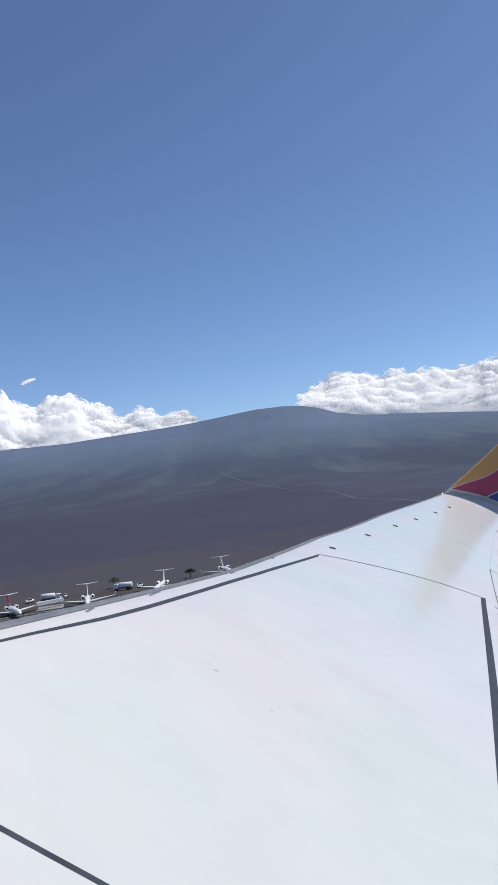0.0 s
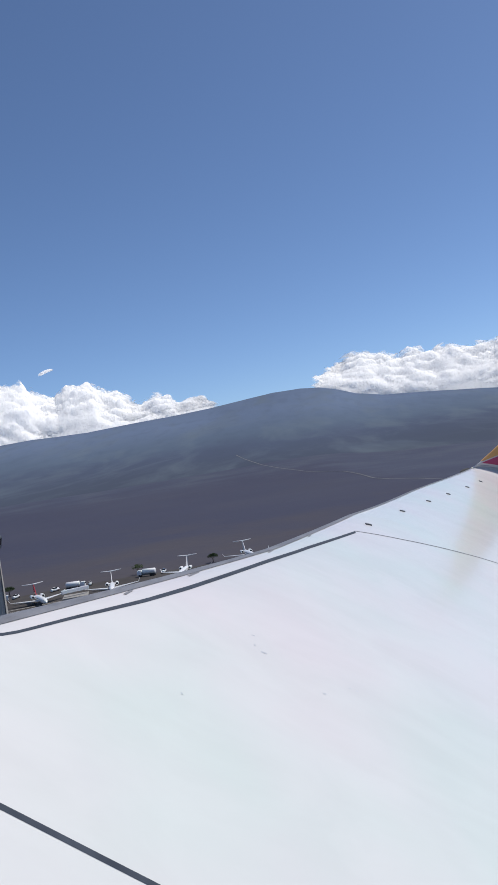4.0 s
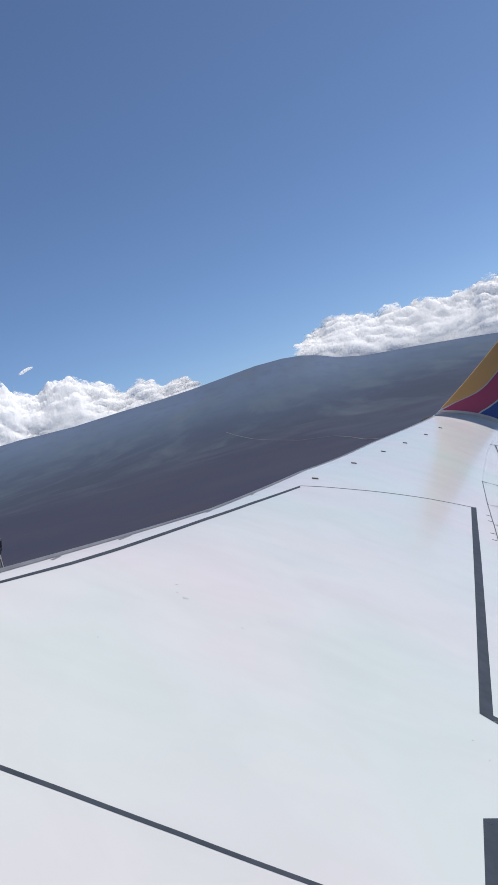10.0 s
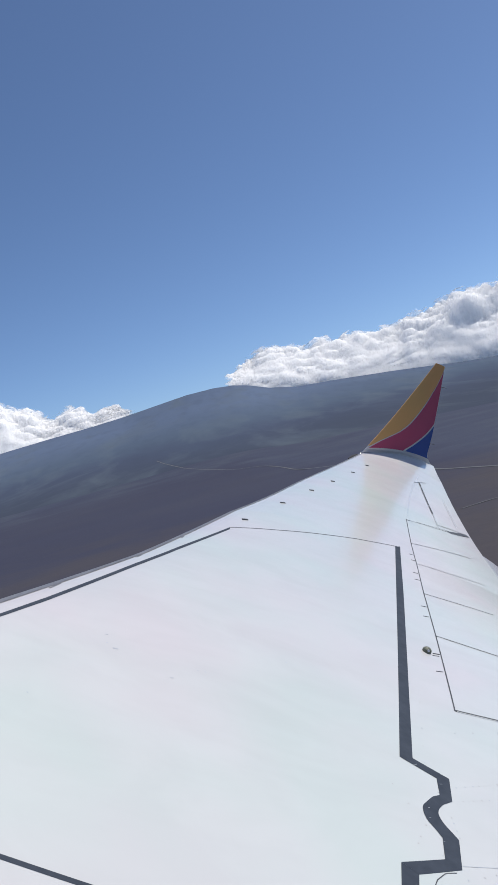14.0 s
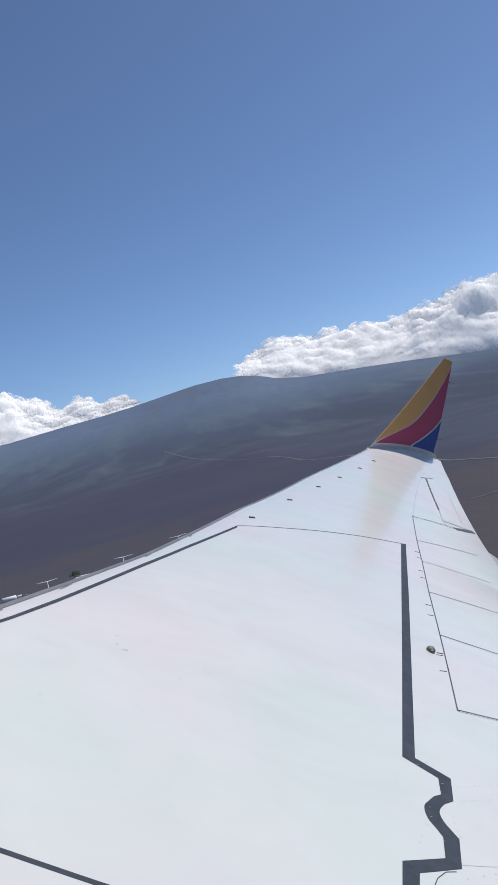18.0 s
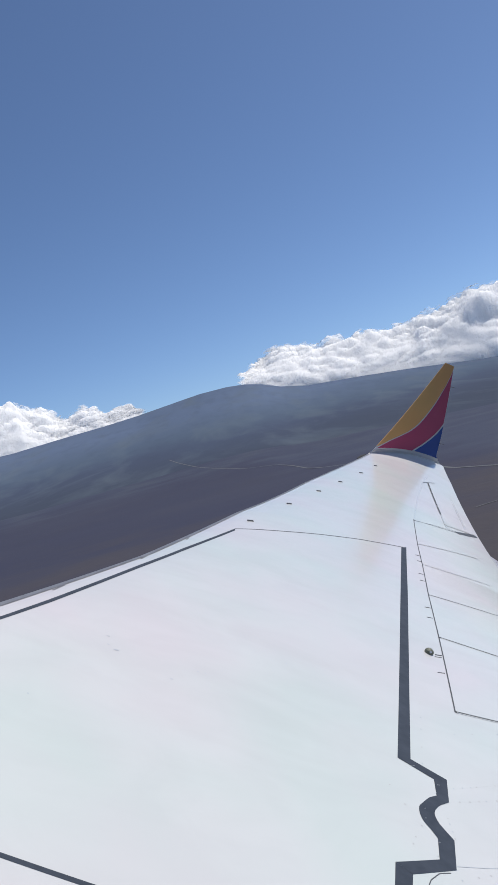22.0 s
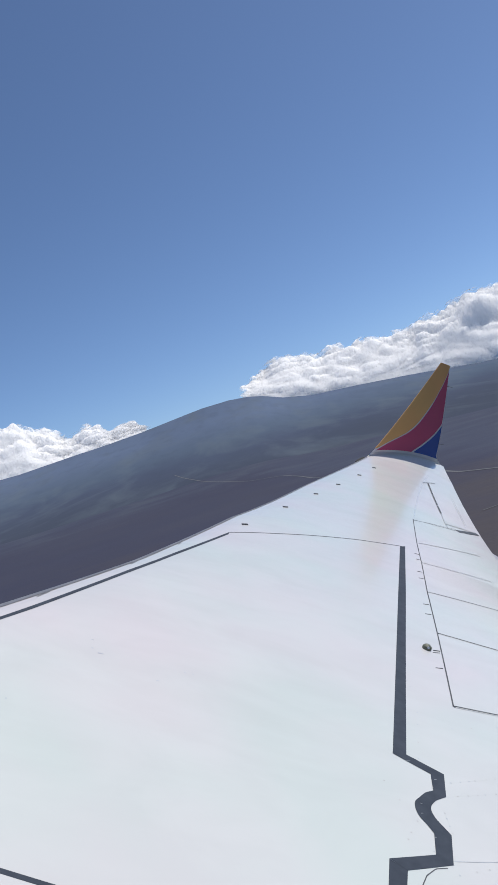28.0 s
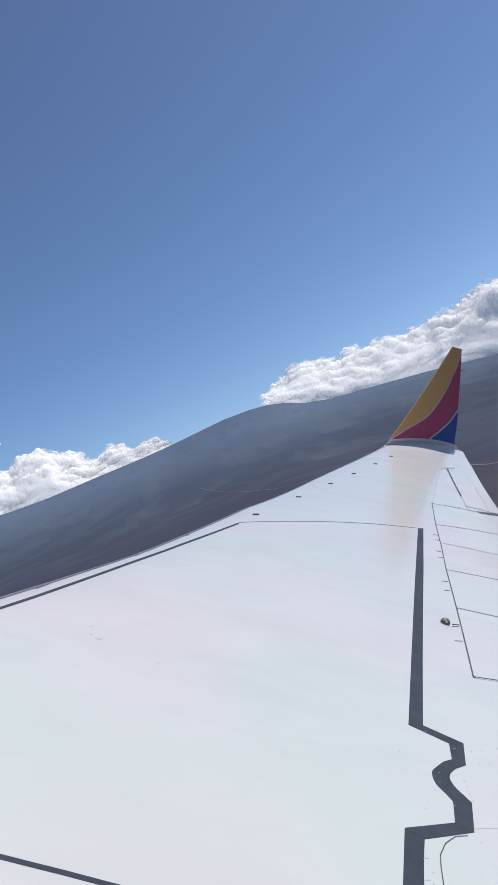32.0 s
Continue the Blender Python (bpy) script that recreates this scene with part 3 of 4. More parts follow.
wl, wr = smooth_pairs(WIG_L, WIG_R)
drape("winding_seal", wl, wr, SEAL, 0.0019, "dark sealant line winding round a fitting", 0, 3, skirt=False)
drape("step_seal", [(5.228, 3.911), (4.947, 3.815)], [(5.304, 3.868), (5.022, 3.767)], SEAL, 0.0023, "", 8, 2, skirt=False)
drape("step_seal", [(4.947, 3.815), (4.874, 3.622), (4.62, 2.95), (4.35, 2.25)], [(5.024, 3.768), (4.974, 3.648), (4.72, 2.97), (4.45, 2.27)], SEAL, 0.0016, "", 20, 2, skirt=False)
seam("root_seam", [(1.9, 3.16), (2.49, 3.181), (3.06, 3.198), (3.5, 3.202), (3.96, 3.195), (4.6, 3.18)], 0.022, SEAL, 0.0012, 60, "dark grey panel line across the wing root")
seam("rib_seam", [(4.772, 8.42), (5.35, 8.74), (5.882, 9.066), (6.596, 9.49), (7.316, 9.864)], 0.017)
seam("access_seam", [(5.00, 3.48), (5.04, 3.62), (5.065, 3.69), (5.12, 3.765), (5.19, 3.82), (5.26, 3.84)], 0.005)
seam("access_seam", [(5.32, 3.895), (5.53, 3.94), (5.9, 4.04)], 0.0035, GREY)

# spoilers, aileron and flap
HINGE = [(8.233, 11.743), (7.726, 10.334), (7.388, 9.339), (6.926, 8.063), (6.5, 6.821), (6.025, 5.443)]
ENDS = [(9.45, 12.42), (9.02, 11.0), (8.55, 9.69), (7.86, 8.21), (7.34, 6.79), (6.86, 5.51)]


def inset(a, b, s=0.015):
    """The point a short way from a towards b."""
    d = math.dist(a, b)
    return (a[0] + (b[0] - a[0]) * s / d, a[1] + (b[1] - a[1]) * s / d)


for i in range(5):
    h0, h1, e0, e1 = HINGE[i], HINGE[i + 1], ENDS[i], ENDS[i + 1]
    drape("spoiler", [inset(h0, h1), inset(h1, h0)], [inset(e0, e1), inset(e1, e0)], WHITE, 0.005, "white spoiler panel lying flush", 14, 10)
seam("hinge_seam", [(8.26, 11.83)] + HINGE, 0.020, SEAM, 0.0016, 80)
for i, w_ in ((0, 0.010), (2, 0.005), (3, 0.013), (4, 0.013), (5, 0.006)):
    seam("panel_seam", [HINGE[i], ENDS[i]], w_, SEAM if i != 2 else GREY, 0.0066, 20)
drape("aileron", [(9.08, 12.40), (9.32, 13.15), (9.62, 14.15), (9.98, 15.34)], [(9.86, 12.78), (10.08, 13.40), (10.30, 14.15), (10.62, 15.30)], WHITE, 0.006, "white aileron at the wing's trailing edge", 40, 10)
SLOT = [(9.977, 15.329), (9.62, 14.15), (9.306, 13.10)]
for s0, s1, w_ in ((0.0, 0.13, 0.034), (0.15, 0.30, 0.030), (0.325, 0.40, 0.034), (0.42, 0.66, 0.030), (0.68, 0.74, 0.036), (0.77, 1.0, 0.032)):
    pts = resample(SLOT, 101)
    seam("aileron_hinge_slot", pts[int(s0 * 100):int(s1 * 100) + 1], w_, SEAM, 0.0078, 8, "dark slot over an aileron hinge")
seam("aileron_seam", [(9.306, 13.10), (9.066, 12.351), (9.03, 12.14)], 0.010, GREY, 0.0075, 10)
seam("tab_seam", [(10.284, 14.759), (10.0, 13.85), (9.708, 12.907)], 0.016, GREY, 0.0075, 14)
for t_ in (0.1, 0.28, 0.46, 0.64, 0.82):
    x_, y_ = 10.284 - 0.576 * t_, 14.759 - 1.85 * t_
    seam("tab_hinge", [(x_, y_), (x_ - 0.045, y_ - 0.14)], 0.022, SCUFF, 0.0085, 4, "small worn tab hinge")
seam("aileron_seam", [(8.25, 11.77), (8.75, 11.99), (9.223, 12.226)], 0.014, SEAM, 0.0070, 14)
seam("flap_gap", [(9.223, 12.226), (9.55, 12.50), (9.86, 12.77)], 0.085, SEAM, 0.0068, 12, "dark gap between flap and aileron")
seam("tip_seam", [(9.792, 15.18), (10.02, 15.40), (10.253, 15.616)], 0.014, SEAM, 0.0070, 10)
# grey line drawn along the curve where the skin's reflection changes tone
seam("reflection_edge", [(10.25, 16.03), (9.695, 14.974), (9.3, 14.15), (8.93, 13.337), (8.55, 12.48), (8.245, 11.776)], 0.009, GREY, 0.0014, 40)


def flap():
    """The drooped flap behind the spoilers, a little below the wing's skin, with a stepped end."""
    verts = []
    n = 40
    for i in range(n + 1):
        y = 4.6 + (12.02 - 4.6) * i / n
        a, c = chordline(y)
        x0 = a + c * 0.90
        for j in range(7):
            t = j / 6
            x = x0 + 0.80 * t
            verts.append((x, y + 0.10 * t, top(min(x, a + c), y) - 0.015 - 0.10 * t * t - max(0, x - a - c) * 0.25))
        for j in reversed(range(7)):
            t = j / 6
            x = x0 + 0.80 * t
            verts.append((x, y + 0.10 * t, top(min(x, a + c), y) - 0.07 - 0.06 * t - 0.02 * t * t - max(0, x - a - c) * 0.25))
    mm = 14
    f = grid_faces(n + 1, mm, True)
    f += [tuple(reversed(range(mm))), tuple(range(n * mm, (n + 1) * mm))]
    return mesh_ob("flap", verts, f, GREY, wing, "pale grey trailing-edge flap", smooth=False)


flap()

# slat edge: bare metal nose with a dark joint behind it
def nose():
    verts = []
    rows, us = 160, [0.030, 0.021, 0.013, 0.007, 0.0045, 0.0025, 0.001, 0.0]
    for i in range(rows + 1):
        y = 1.95 + (16.45 - 1.95) * i / rows
        a, c = chordline(y)
        row = [(a + c * u - 0.004, y, top(a + c * u, y) + 0.003) for u in us]
        row += [(a + c * u - 0.004, y, low(a + c * u, y) - 0.004) for u in reversed(us[:-1])]
        verts += row
    return mesh_ob("leading_edge", verts, grid_faces(rows + 1, len(us) * 2 - 1), EDGE, wing, "worn bare metal leading edge")


nose()
y_ = [2.0 + 14.3 * i / 20 for i in range(21)]
seam("slat_seam", [(chordline(y)[0] + chordline(y)[1] * (0.026 + 0.012 * max(0, y - 8) / 8), y) for y in y_], 0.006, GREY, 0.002, 60)
for y0, dx, ln in ((4.95, 0.15, 0.06), (5.60, 0.14, 0.13), (6.80, 0.13, 0.10), (7.75, 0.13, 0.06)):
    a, c = chordline(y0)
    seam("slat_latch", [(a + dx, y0 - 0.05), (a + dx + ln * 0.5, y0 + ln * 0.85)], 0.016, EDGE, 0.0022, 6, "worn grey latch mark")

# vortex tabs on the outer wing
def tab(x, y):
    bm = bmesh.new()
    for i in (-1, 1):
        tube(bm, on_skin(x - 0.035, y + 0.012 * i - 0.012, 0.004), on_skin(x + 0.035, y + 0.012 * i + 0.012, 0.003), 0.008, 0.008, 8)
    return part("vortex_tab", bm, SEAM, wing, "small dark tab")


for x, y in ((5.029, 8.925), (5.833, 10.416), (6.619, 11.787), (7.295, 12.883), (8.063, 14.103), (8.707, 15.141)):
    tab(x, y)

# filler cap
bm = bmesh.new()
cx, cy = 6.207, 6.386
lathe(bm, ((0.0, 0.038, 0), (0.35, 0.040, 0), (0.65, 0.036, 0), (0.88, 0.024, 0), (1.0, 0.013, 0)), on_skin(cx, cy, -0.004), on_skin(cx, cy, 0.042), 24)
cap = part("filler_cap", bm, OLIVE, wing, "round dark filler cap")
bm = bmesh.new()
tube(bm, on_skin(cx - 0.004, cy - 0.016, 0.018), on_skin(cx - 0.006, cy - 0.036, 0.026), 0.012, 0.010, 18)
part("cap_button", bm, JETWHITE, cap, "bright white button")
bm = bmesh.new()
tube(bm, on_skin(cx + 0.06, cy, 0.002), on_skin(cx + 0.13, cy + 0.02, 0.002), 0.004, 0.004, 8)
part("cap_chain", bm, SEAM, wing, "thin metal tether")

# spoiler hinge fittings
for hx, hy in ((7.459, 9.722), (7.378, 9.461), (7.145, 8.851), (7.045, 8.563), (6.701, 7.599), (6.594, 7.296), (6.267, 6.348), (6.162, 6.045)):
    bm = bmesh.new()
    tube(bm, on_skin(hx - 0.022, hy - 0.007, 0.001), on_skin(hx + 0.050, hy + 0.017, 0.001), 0.0034, 0.0034, 8)
    part("hinge_fitting", bm, SEAM, wing, "small dark hinge fitting")

# fasteners near the rear fittings
rnd = random.Random(5)
fast_lines = [((5.580, 4.520), (6.130, 4.740), 9), ((5.490, 4.380), (6.030, 4.570), 8), ((5.420, 4.240), (5.400, 4.100), 4), ((5.350, 4.000), (5.320, 3.920), 3), ((5.130, 4.370), (5.210, 4.140), 3),
              ((4.990, 3.580), (4.930, 3.420), 4), ((5.330, 3.820), (5.730, 3.980), 5), ((5.830, 5.120), (6.730, 5.470), 5), ((5.460, 4.720), (5.730, 5.420), 5), ((5.110, 3.980), (5.150, 4.040), 2)]
for (ax, ay), (bx, by), cnt in fast_lines:
    for i in range(cnt):
        t = (i + rnd.uniform(-0.2, 0.2)) / max(cnt - 1, 1)
        x, y = ax + (bx - ax) * t, ay + (by - ay) * t
        bm = bmesh.new()
        tube(bm, on_skin(x, y, -0.002), on_skin(x, y, 0.001), 0.0055, 0.005, 10)
        part("fastener", bm, SCUFF if rnd.random() < 0.7 else GREY, wing)

# pale scratches and specks on the rear sealant
for sx, sy, ln in ((5.345, 4.630, 0.03), (5.470, 4.510, 0.02), (5.420, 4.430, 0.016), (5.290, 4.270, 0.012), (5.260, 4.190, 0.014), (5.270, 4.030, 0.016), (5.220, 3.930, 0.012), (5.730, 5.590, 0.03), (5.740, 5.670, 0.03), (5.830, 5.850, 0.02), (6.090, 6.520, 0.03), (6.580, 7.820, 0.03), (6.980, 8.820, 0.04), (4.970, 3.650, 0.03), (4.930, 3.530, 0.03)):
    seam("seal_scratch", [(sx, sy), (sx + ln, sy + ln * 0.3)], 0.0018, GREY, 0.0026, 4)

# scuffs and small chips on the paint
for sx, sy, ln, w_ in ((3.50, 4.86, 0.08, 0.008), (3.46, 4.90, 0.03, 0.008), (3.84, 4.74, 0.05, 0.007), (3.08, 4.16, 0.02, 0.009), (4.07, 4.93, 0.02, 0.007), (3.45, 5.0, 0.05, 0.006), (4.02, 4.92, 0.03, 0.006), (4.7, 5.4, 0.03, 0.006)):
    seam("scuff", [(sx, sy), (sx + ln * 0.4, sy + ln * 0.1)], w_ * 1.5, GREY, 0.0009, 5)

# ---- winglet ----
WX, WY, WZ, WC = 10.820, 17.198, 2.355, 0.317
ROOT_C = 0.855


def winglet_path():
    """Stations of the winglet: y, z of the leading point, the lean and the arc length."""
    sl = math.tan(radians(DIHEDRAL)) + FLEX * 2.5 / 17 * (TIP_Y / 17) ** 1.5
    ang, y, z, l = math.atan(sl), TIP_Y, 0.0, 0.0
    z_end = WZ - 0.08 + base_z(chordline(17)[0], 17) - base_z(chordline(TIP_Y)[0], TIP_Y)
    out = [(y, z, ang, l)]
    R, a_end = 0.10, radians(76)
    while ang < a_end:
        st = 0.02
        ang = min(a_end, ang + st / R)
        y += math.cos(ang) * st
        z += math.sin(ang) * st
        l += st
        out.append((y, z, ang, l))
    n = 24
    dz = (z_end - z) / n
    dy = (WY - y) / n
    ang2 = math.atan2(dz, dy)
    for i in range(n):
        y += dy
        z += dz
        l += math.hypot(dy, dz)
        out.append((y, z, ang2, l))
    return out


WPATH = winglet_path()
WL = WPATH[-1][3]


def winglet_point(l, u, side, lift):
    """A point of the winglet's inner (side 1) or outer (side -1) face."""
    ls = [p_[3] for p_ in WPATH]
    y = float(np.interp(l, ls, [p_[0] for p_ in WPATH]))
    z = float(np.interp(l, ls, [p_[1] for p_ in WPATH]))
    ang = float(np.interp(l, ls, [p_[2] for p_ in WPATH]))
    t = l / WL
    a0, c0 = chordline(TIP_Y)
    c0 = tip_rake(TIP_Y, 1.0)[0] - a0
    xle = a0 + (WX - a0) * t ** 0.92
    cr = c0 * ROOT_C
    c = cr + (WC - cr) * t + (c0 - cr) * (1 - min(1.0, l / 0.35)) ** 2
    x = xle + c * u
    y += RAKE * u * c / c0
    xt, yt = tip_rake(TIP_Y, u)
    hold = 1 - min(1.0, l / 0.9)
    join = min(1.0, l / 0.16)
    th0 = top(xt, yt) - base_z(xt, yt) if side > 0 else low(xt, yt) - base_z(xt, yt)
    th1 = c * thick(u) * (1.0 if side > 0 else -0.75) * slim(TIP_Y)
    th = th0 + (th1 - th0) * join + (lift if side > 0 else -lift)
    ang *= join
    zz = z + base_z(a0, TIP_Y) + (base_z(xt, yt) - base_z(a0, TIP_Y)) * hold
    return (x, y - math.sin(ang) * th, zz + math.cos(ang) * th)


def winglet_body():
    us = [1 - (1 - j / 14) for j in range(15)]
    us = [u * u for u in us]
    ls = [p_[3] for p_ in WPATH]
    verts = []
    for l in ls:
        verts += [winglet_point(l, u, 1, 0) for u in reversed(us)] + [winglet_point(l, u, -1, 0) for u in us[1:]]
    n = len(verts) // len(ls)
    f = grid_faces(len(ls), n)
    f.append(tuple(reversed(range((len(ls) - 1) * n, len(ls) * n))))
    return mesh_ob("winglet", verts, f, WHITE, wing, "blended upturned winglet with light grey edges")


winglet = winglet_body()
L0 = 0.085
B1 = ((0.0, 0.05, 0.13, 0.19, 0.25, 0.36, 0.48, 0.71, 0.85, 0.95, 1.0), (0.0, 0.02, 0.12, 0.22, 0.31, 0.41, 0.49, 0.65, 0.80, 0.96, 1.0))
B2 = ((0.0, 0.04, 0.12, 0.19, 0.33, 0.43, 1.0), (0.50, 0.56, 0.66, 0.73, 0.88, 1.0, 1.0))


def stripe(name, lo_f, hi_f, h0, h1, material, label):
    for side in (1, -1):
        verts = []
        n, mm = 46, 16
        for i in range(n + 1):
            h = h0 + (h1 - h0) * i / n
            a, b = lo_f(h), hi_f(h)
            for j in range(mm + 1):
                u = a + (max(b, a) - a) * (j / mm) ** 2
                p_ = winglet_point(L0 + (WL - L0) * h, u, side, 0.006)
                verts.append((p_[0] - 0.010 * (1 - u) ** 6, p_[1], p_[2]))
        mesh_ob(name, verts, grid_faces(n + 1, mm + 1), material, winglet, label)


stripe("gold_stripe", lambda h: 0.0, lambda h: float(np.interp(h, *B1)) - 0.012 if h < 0.96 else 1.0, 0.07, 0.999, GOLD, "golden yellow stripe")
# the gold wraps round the winglet's leading edge
verts = []
for i in range(41):
    l_ = L0 + (WL - L0) * (0.07 + 0.93 * i / 40)
    for u_, sd, lf in ((0.03, 1, 0.004), (0.008, 1, 0.005), (0.0, 1, 0.0), (0.008, -1, 0.005), (0.03, -1, 0.004), (0.08, -1, 0.004)):
        q = winglet_point(l_, u_, sd, lf)
        verts.append((q[0] - (0.012 if u_ < 0.02 else 0.004), q[1], q[2]))
mesh_ob("gold_edge", verts, grid_faces(41, 6), GOLD, winglet, "golden leading edge")
stripe("magenta_stripe", lambda h: float(np.interp(h, *B1)) + 0.018, lambda h: float(np.interp(h, *B2)) - 0.015, 0.045, 0.945, MAGENTA, "magenta red stripe")
stripe("blue_stripe", lambda h: float(np.interp(h, *B2)) + 0.02, lambda h: 0.995, 0.045, 0.42, BLUE, "deep blue stripe")
for h in (0.80, 0.22):
    a = Vector(winglet_point(L0 + (WL - L0) * h, 0.985, 1, 0))
    bm = bmesh.new()
    tube(bm, a, a + Vector((0.14, 0.0, -0.01)), 0.008, 0.004, 8)
    part("static_wick", bm, SEAM, winglet, "thin dark static wick")

# polished metal added at the foot of the winglet's leading edge for a bright glint
verts = []
for i in range(9):
    for u_, sd in ((0.16, 1), (0.10, 1), (0.05, 1), (0.02, 1), (0.006, 1), (0.0, 1), (0.006, -1), (0.03, -1)):
        q = winglet_point(0.01 + (L0 + 0.05) * i / 8, u_, sd, 0.005)
        verts.append((q[0] - (0.008 if u_ < 0.02 else 0.0), q[1], q[2]))
mesh_ob("glint_cap", verts, grid_faces(9, 8), METAL, winglet, "polished metal cap added to catch the sun")

# wing-tip lamp: a dark lens in the leading edge at the winglet's foot
bm = bmesh.new()
lamp_rows = []
for i in range(9):
    yl = TIP_Y - 0.55 + 0.55 * i / 8
    al, cl = chordline(yl)
    r_ = 0.03 * math.sin(math.pi * (0.12 + 0.8 * i / 8))
    lamp_rows.append([bm.verts.new((al - 0.03 + r_ * 1.4 * math.cos(q), yl, base_z(al, yl) + 0.005 + r_ * math.sin(q))) for q in [2 * math.pi * j / 10 for j in range(10)]])
for p_, n_ in zip(lamp_rows, lamp_rows[1:]):
    for j in range(10):
        bm.faces.new((p_[j], p_[(j + 1) % 10], n_[(j + 1) % 10], n_[j]))
bm.faces.new(lamp_rows[0])
bm.faces.new(lamp_rows[-1])
part("tip_lamp", bm, RUBBER, wing, "dark wing-tip lamp housing", smooth=True)

# ---- airfield below the wing ----
def spot(az, d):
    x, y = polar(d, az)
    return Vector((x, y, terrain(d, az)))


def sheet(name, a0, a1, d0, d1, material, lift, label, category, n=60, m_=8):
    verts = []
    for i in range(n + 1):
        for j in range(m_ + 1):
            p_ = spot(a0 + (a1 - a0) * i / n, d0 + (d1 - d0) * j / m_)
            verts.append((p_.x, p_.y, p_.z + lift))
    return tagged(mesh_ob(name, verts, grid_faces(n + 1, m_ + 1), material), label, category, kind="structure")


sheet("apron", -40, 4, 200, 345, ASPHALT, 0.25, "dark brown asphalt apron with faded lines", "apron")
for d, w_, mat_, nm in ((308, 0.7, PALE, "apron_line"), (303, 0.4, PALE, "apron_line"), (288, 0.5, PALE, "apron_line"), (276, 0.6, YELLOW, "taxiway_line")):
    sheet(nm, -32, 3, d, d + w_, mat_, 0.30, "faded painted line on the apron", "marking", 60, 1)


def business_jet(tail_mat, tail_label):
    """A parked twin-engine jet that points towards -y; wheels at z 0."""
    jet = new("business_jet")
    bm = bmesh.new()
    lathe(bm, ((0.0, 0.12, -0.25), (0.03, 0.50, -0.15), (0.08, 0.85, 0.0), (0.14, 1.08, 0.06), (0.2, 1.16, 0.08), (0.62, 1.16, 0.08), (0.78, 0.95, 0.2), (0.92, 0.5, 0.42), (1.0, 0.16, 0.55)), (0, -10.5, 2.1), (0, 10.5, 2.1), 20)
    body = part("fuselage", bm, JETWHITE, jet, smooth=True)
    bm = bmesh.new()
    for s in (-1, 1):
        for i in range(2):
            box(bm, s * (0.28 + 0.38 * i), -8.9 + 0.25 * i, 2.62 - 0.06 * i, 0.34, 0.35, 0.3, 0.5 * s * i, 0.04)
    part("windshield", bm, GLASS, body, "dark cockpit windows")
    for s in (-1, 1):
        for i in range(7):
            bm = bmesh.new()
            box(bm, s * 1.14, -5.2 + 1.15 * i, 2.52, 0.08, 0.42, 0.34, 0, 0.05)
            part("cabin_window", bm, GLASS, body)
        bm = bmesh.new()
        v = [bm.verts.new(c) for c in ((s * 0.8, -1.2, 1.45), (s * 0.8, 3.4, 1.45), (s * 10.4, 5.6, 1.95), (s * 10.4, 4.5, 1.95),
                                       (s * 0.8, -1.2, 1.72), (s * 0.8, 3.4, 1.55), (s * 10.4, 5.6, 2.0), (s * 10.4, 4.5, 2.05))]
        for q in ((0, 1, 2, 3), (7, 6, 5, 4), (0, 3, 7, 4), (1, 5, 6, 2), (3, 2, 6, 7), (0, 4, 5, 1)):
            bm.faces.new([v[i] for i in q])
        main = part("wing", bm, JETWHITE, jet)
        bm = bmesh.new()
        v = [bm.verts.new(c) for c in ((s * 10.4, 4.5, 1.95), (s * 10.4, 5.6, 1.95), (s * 10.95, 6.2, 3.25), (s * 10.95, 5.7, 3.25),
                                       (s * 10.5, 4.5, 1.92), (s * 10.5, 5.6, 1.92), (s * 11.02, 6.2, 3.23), (s * 11.02, 5.7, 3.23))]
        for q in ((0, 1, 2, 3), (7, 6, 5, 4), (0, 3, 7, 4), (1, 5, 6, 2), (3, 2, 6, 7), (0, 4, 5, 1)):
            bm.faces.new([v[i] for i in q])
        part("winglet", bm, JETWHITE, main, "small upturned winglet")
        bm = bmesh.new()
        lathe(bm, ((0.0, 0.52, 0), (0.04, 0.66, 0), (0.35, 0.72, 0), (0.8, 0.58, 0), (1.0, 0.38, 0)), (s * 1.95, 3.6, 2.75), (s * 1.95, 7.9, 2.75), 18)
        eng = part("engine", bm, JETWHITE, jet, "white rear-mounted engine pod", smooth=True)
        bm = bmesh.new()
        tube(bm, (s * 1.95, 3.52, 2.75), (s * 1.95, 3.66, 2.75), 0.46, 0.46, 18)
        part("intake", bm, GLASS, eng, "dark engine intake")
        bm = bmesh.new()
        box(bm, s * 1.2, 5.6, 2.7, 0.9, 1.8, 0.2, 0, 0.05)
        part("pylon", bm, JETWHITE, jet)
        bm = bmesh.new()
        tube(bm, (s * 1.9, 2.2, 0.45), (s * 1.9, 2.0, 1.6), 0.1, 0.12, 8)
        leg = part("main_gear", bm, METAL, jet, "metal landing gear leg")
        bm = bmesh.new()
        tube(bm, (s * 1.7, 2.2, 0.42), (s * 2.1, 2.2, 0.42), 0.42, 0.42, 16)
        part("tyre", bm, RUBBER, leg, "black tyre")
    bm = bmesh.new()
    v = [bm.verts.new(c) for c in ((-0.14, 6.2, 2.9), (-0.14, 10.2, 2.9), (-0.1, 11.6, 7.0), (-0.1, 9.7, 7.0), (0.14, 6.2, 2.9), (0.14, 10.2, 2.9), (0.1, 11.6, 7.0), (0.1, 9.7, 7.0))]
    for q in ((0, 1, 2, 3), (7, 6, 5, 4), (0, 3, 7, 4), (1, 5, 6, 2), (3, 2, 6, 7), (0, 4, 5, 1)):
        bm.faces.new([v[i] for i in q])
    part("fin", bm, tail_mat, jet, tail_label)
    bm = bmesh.new()
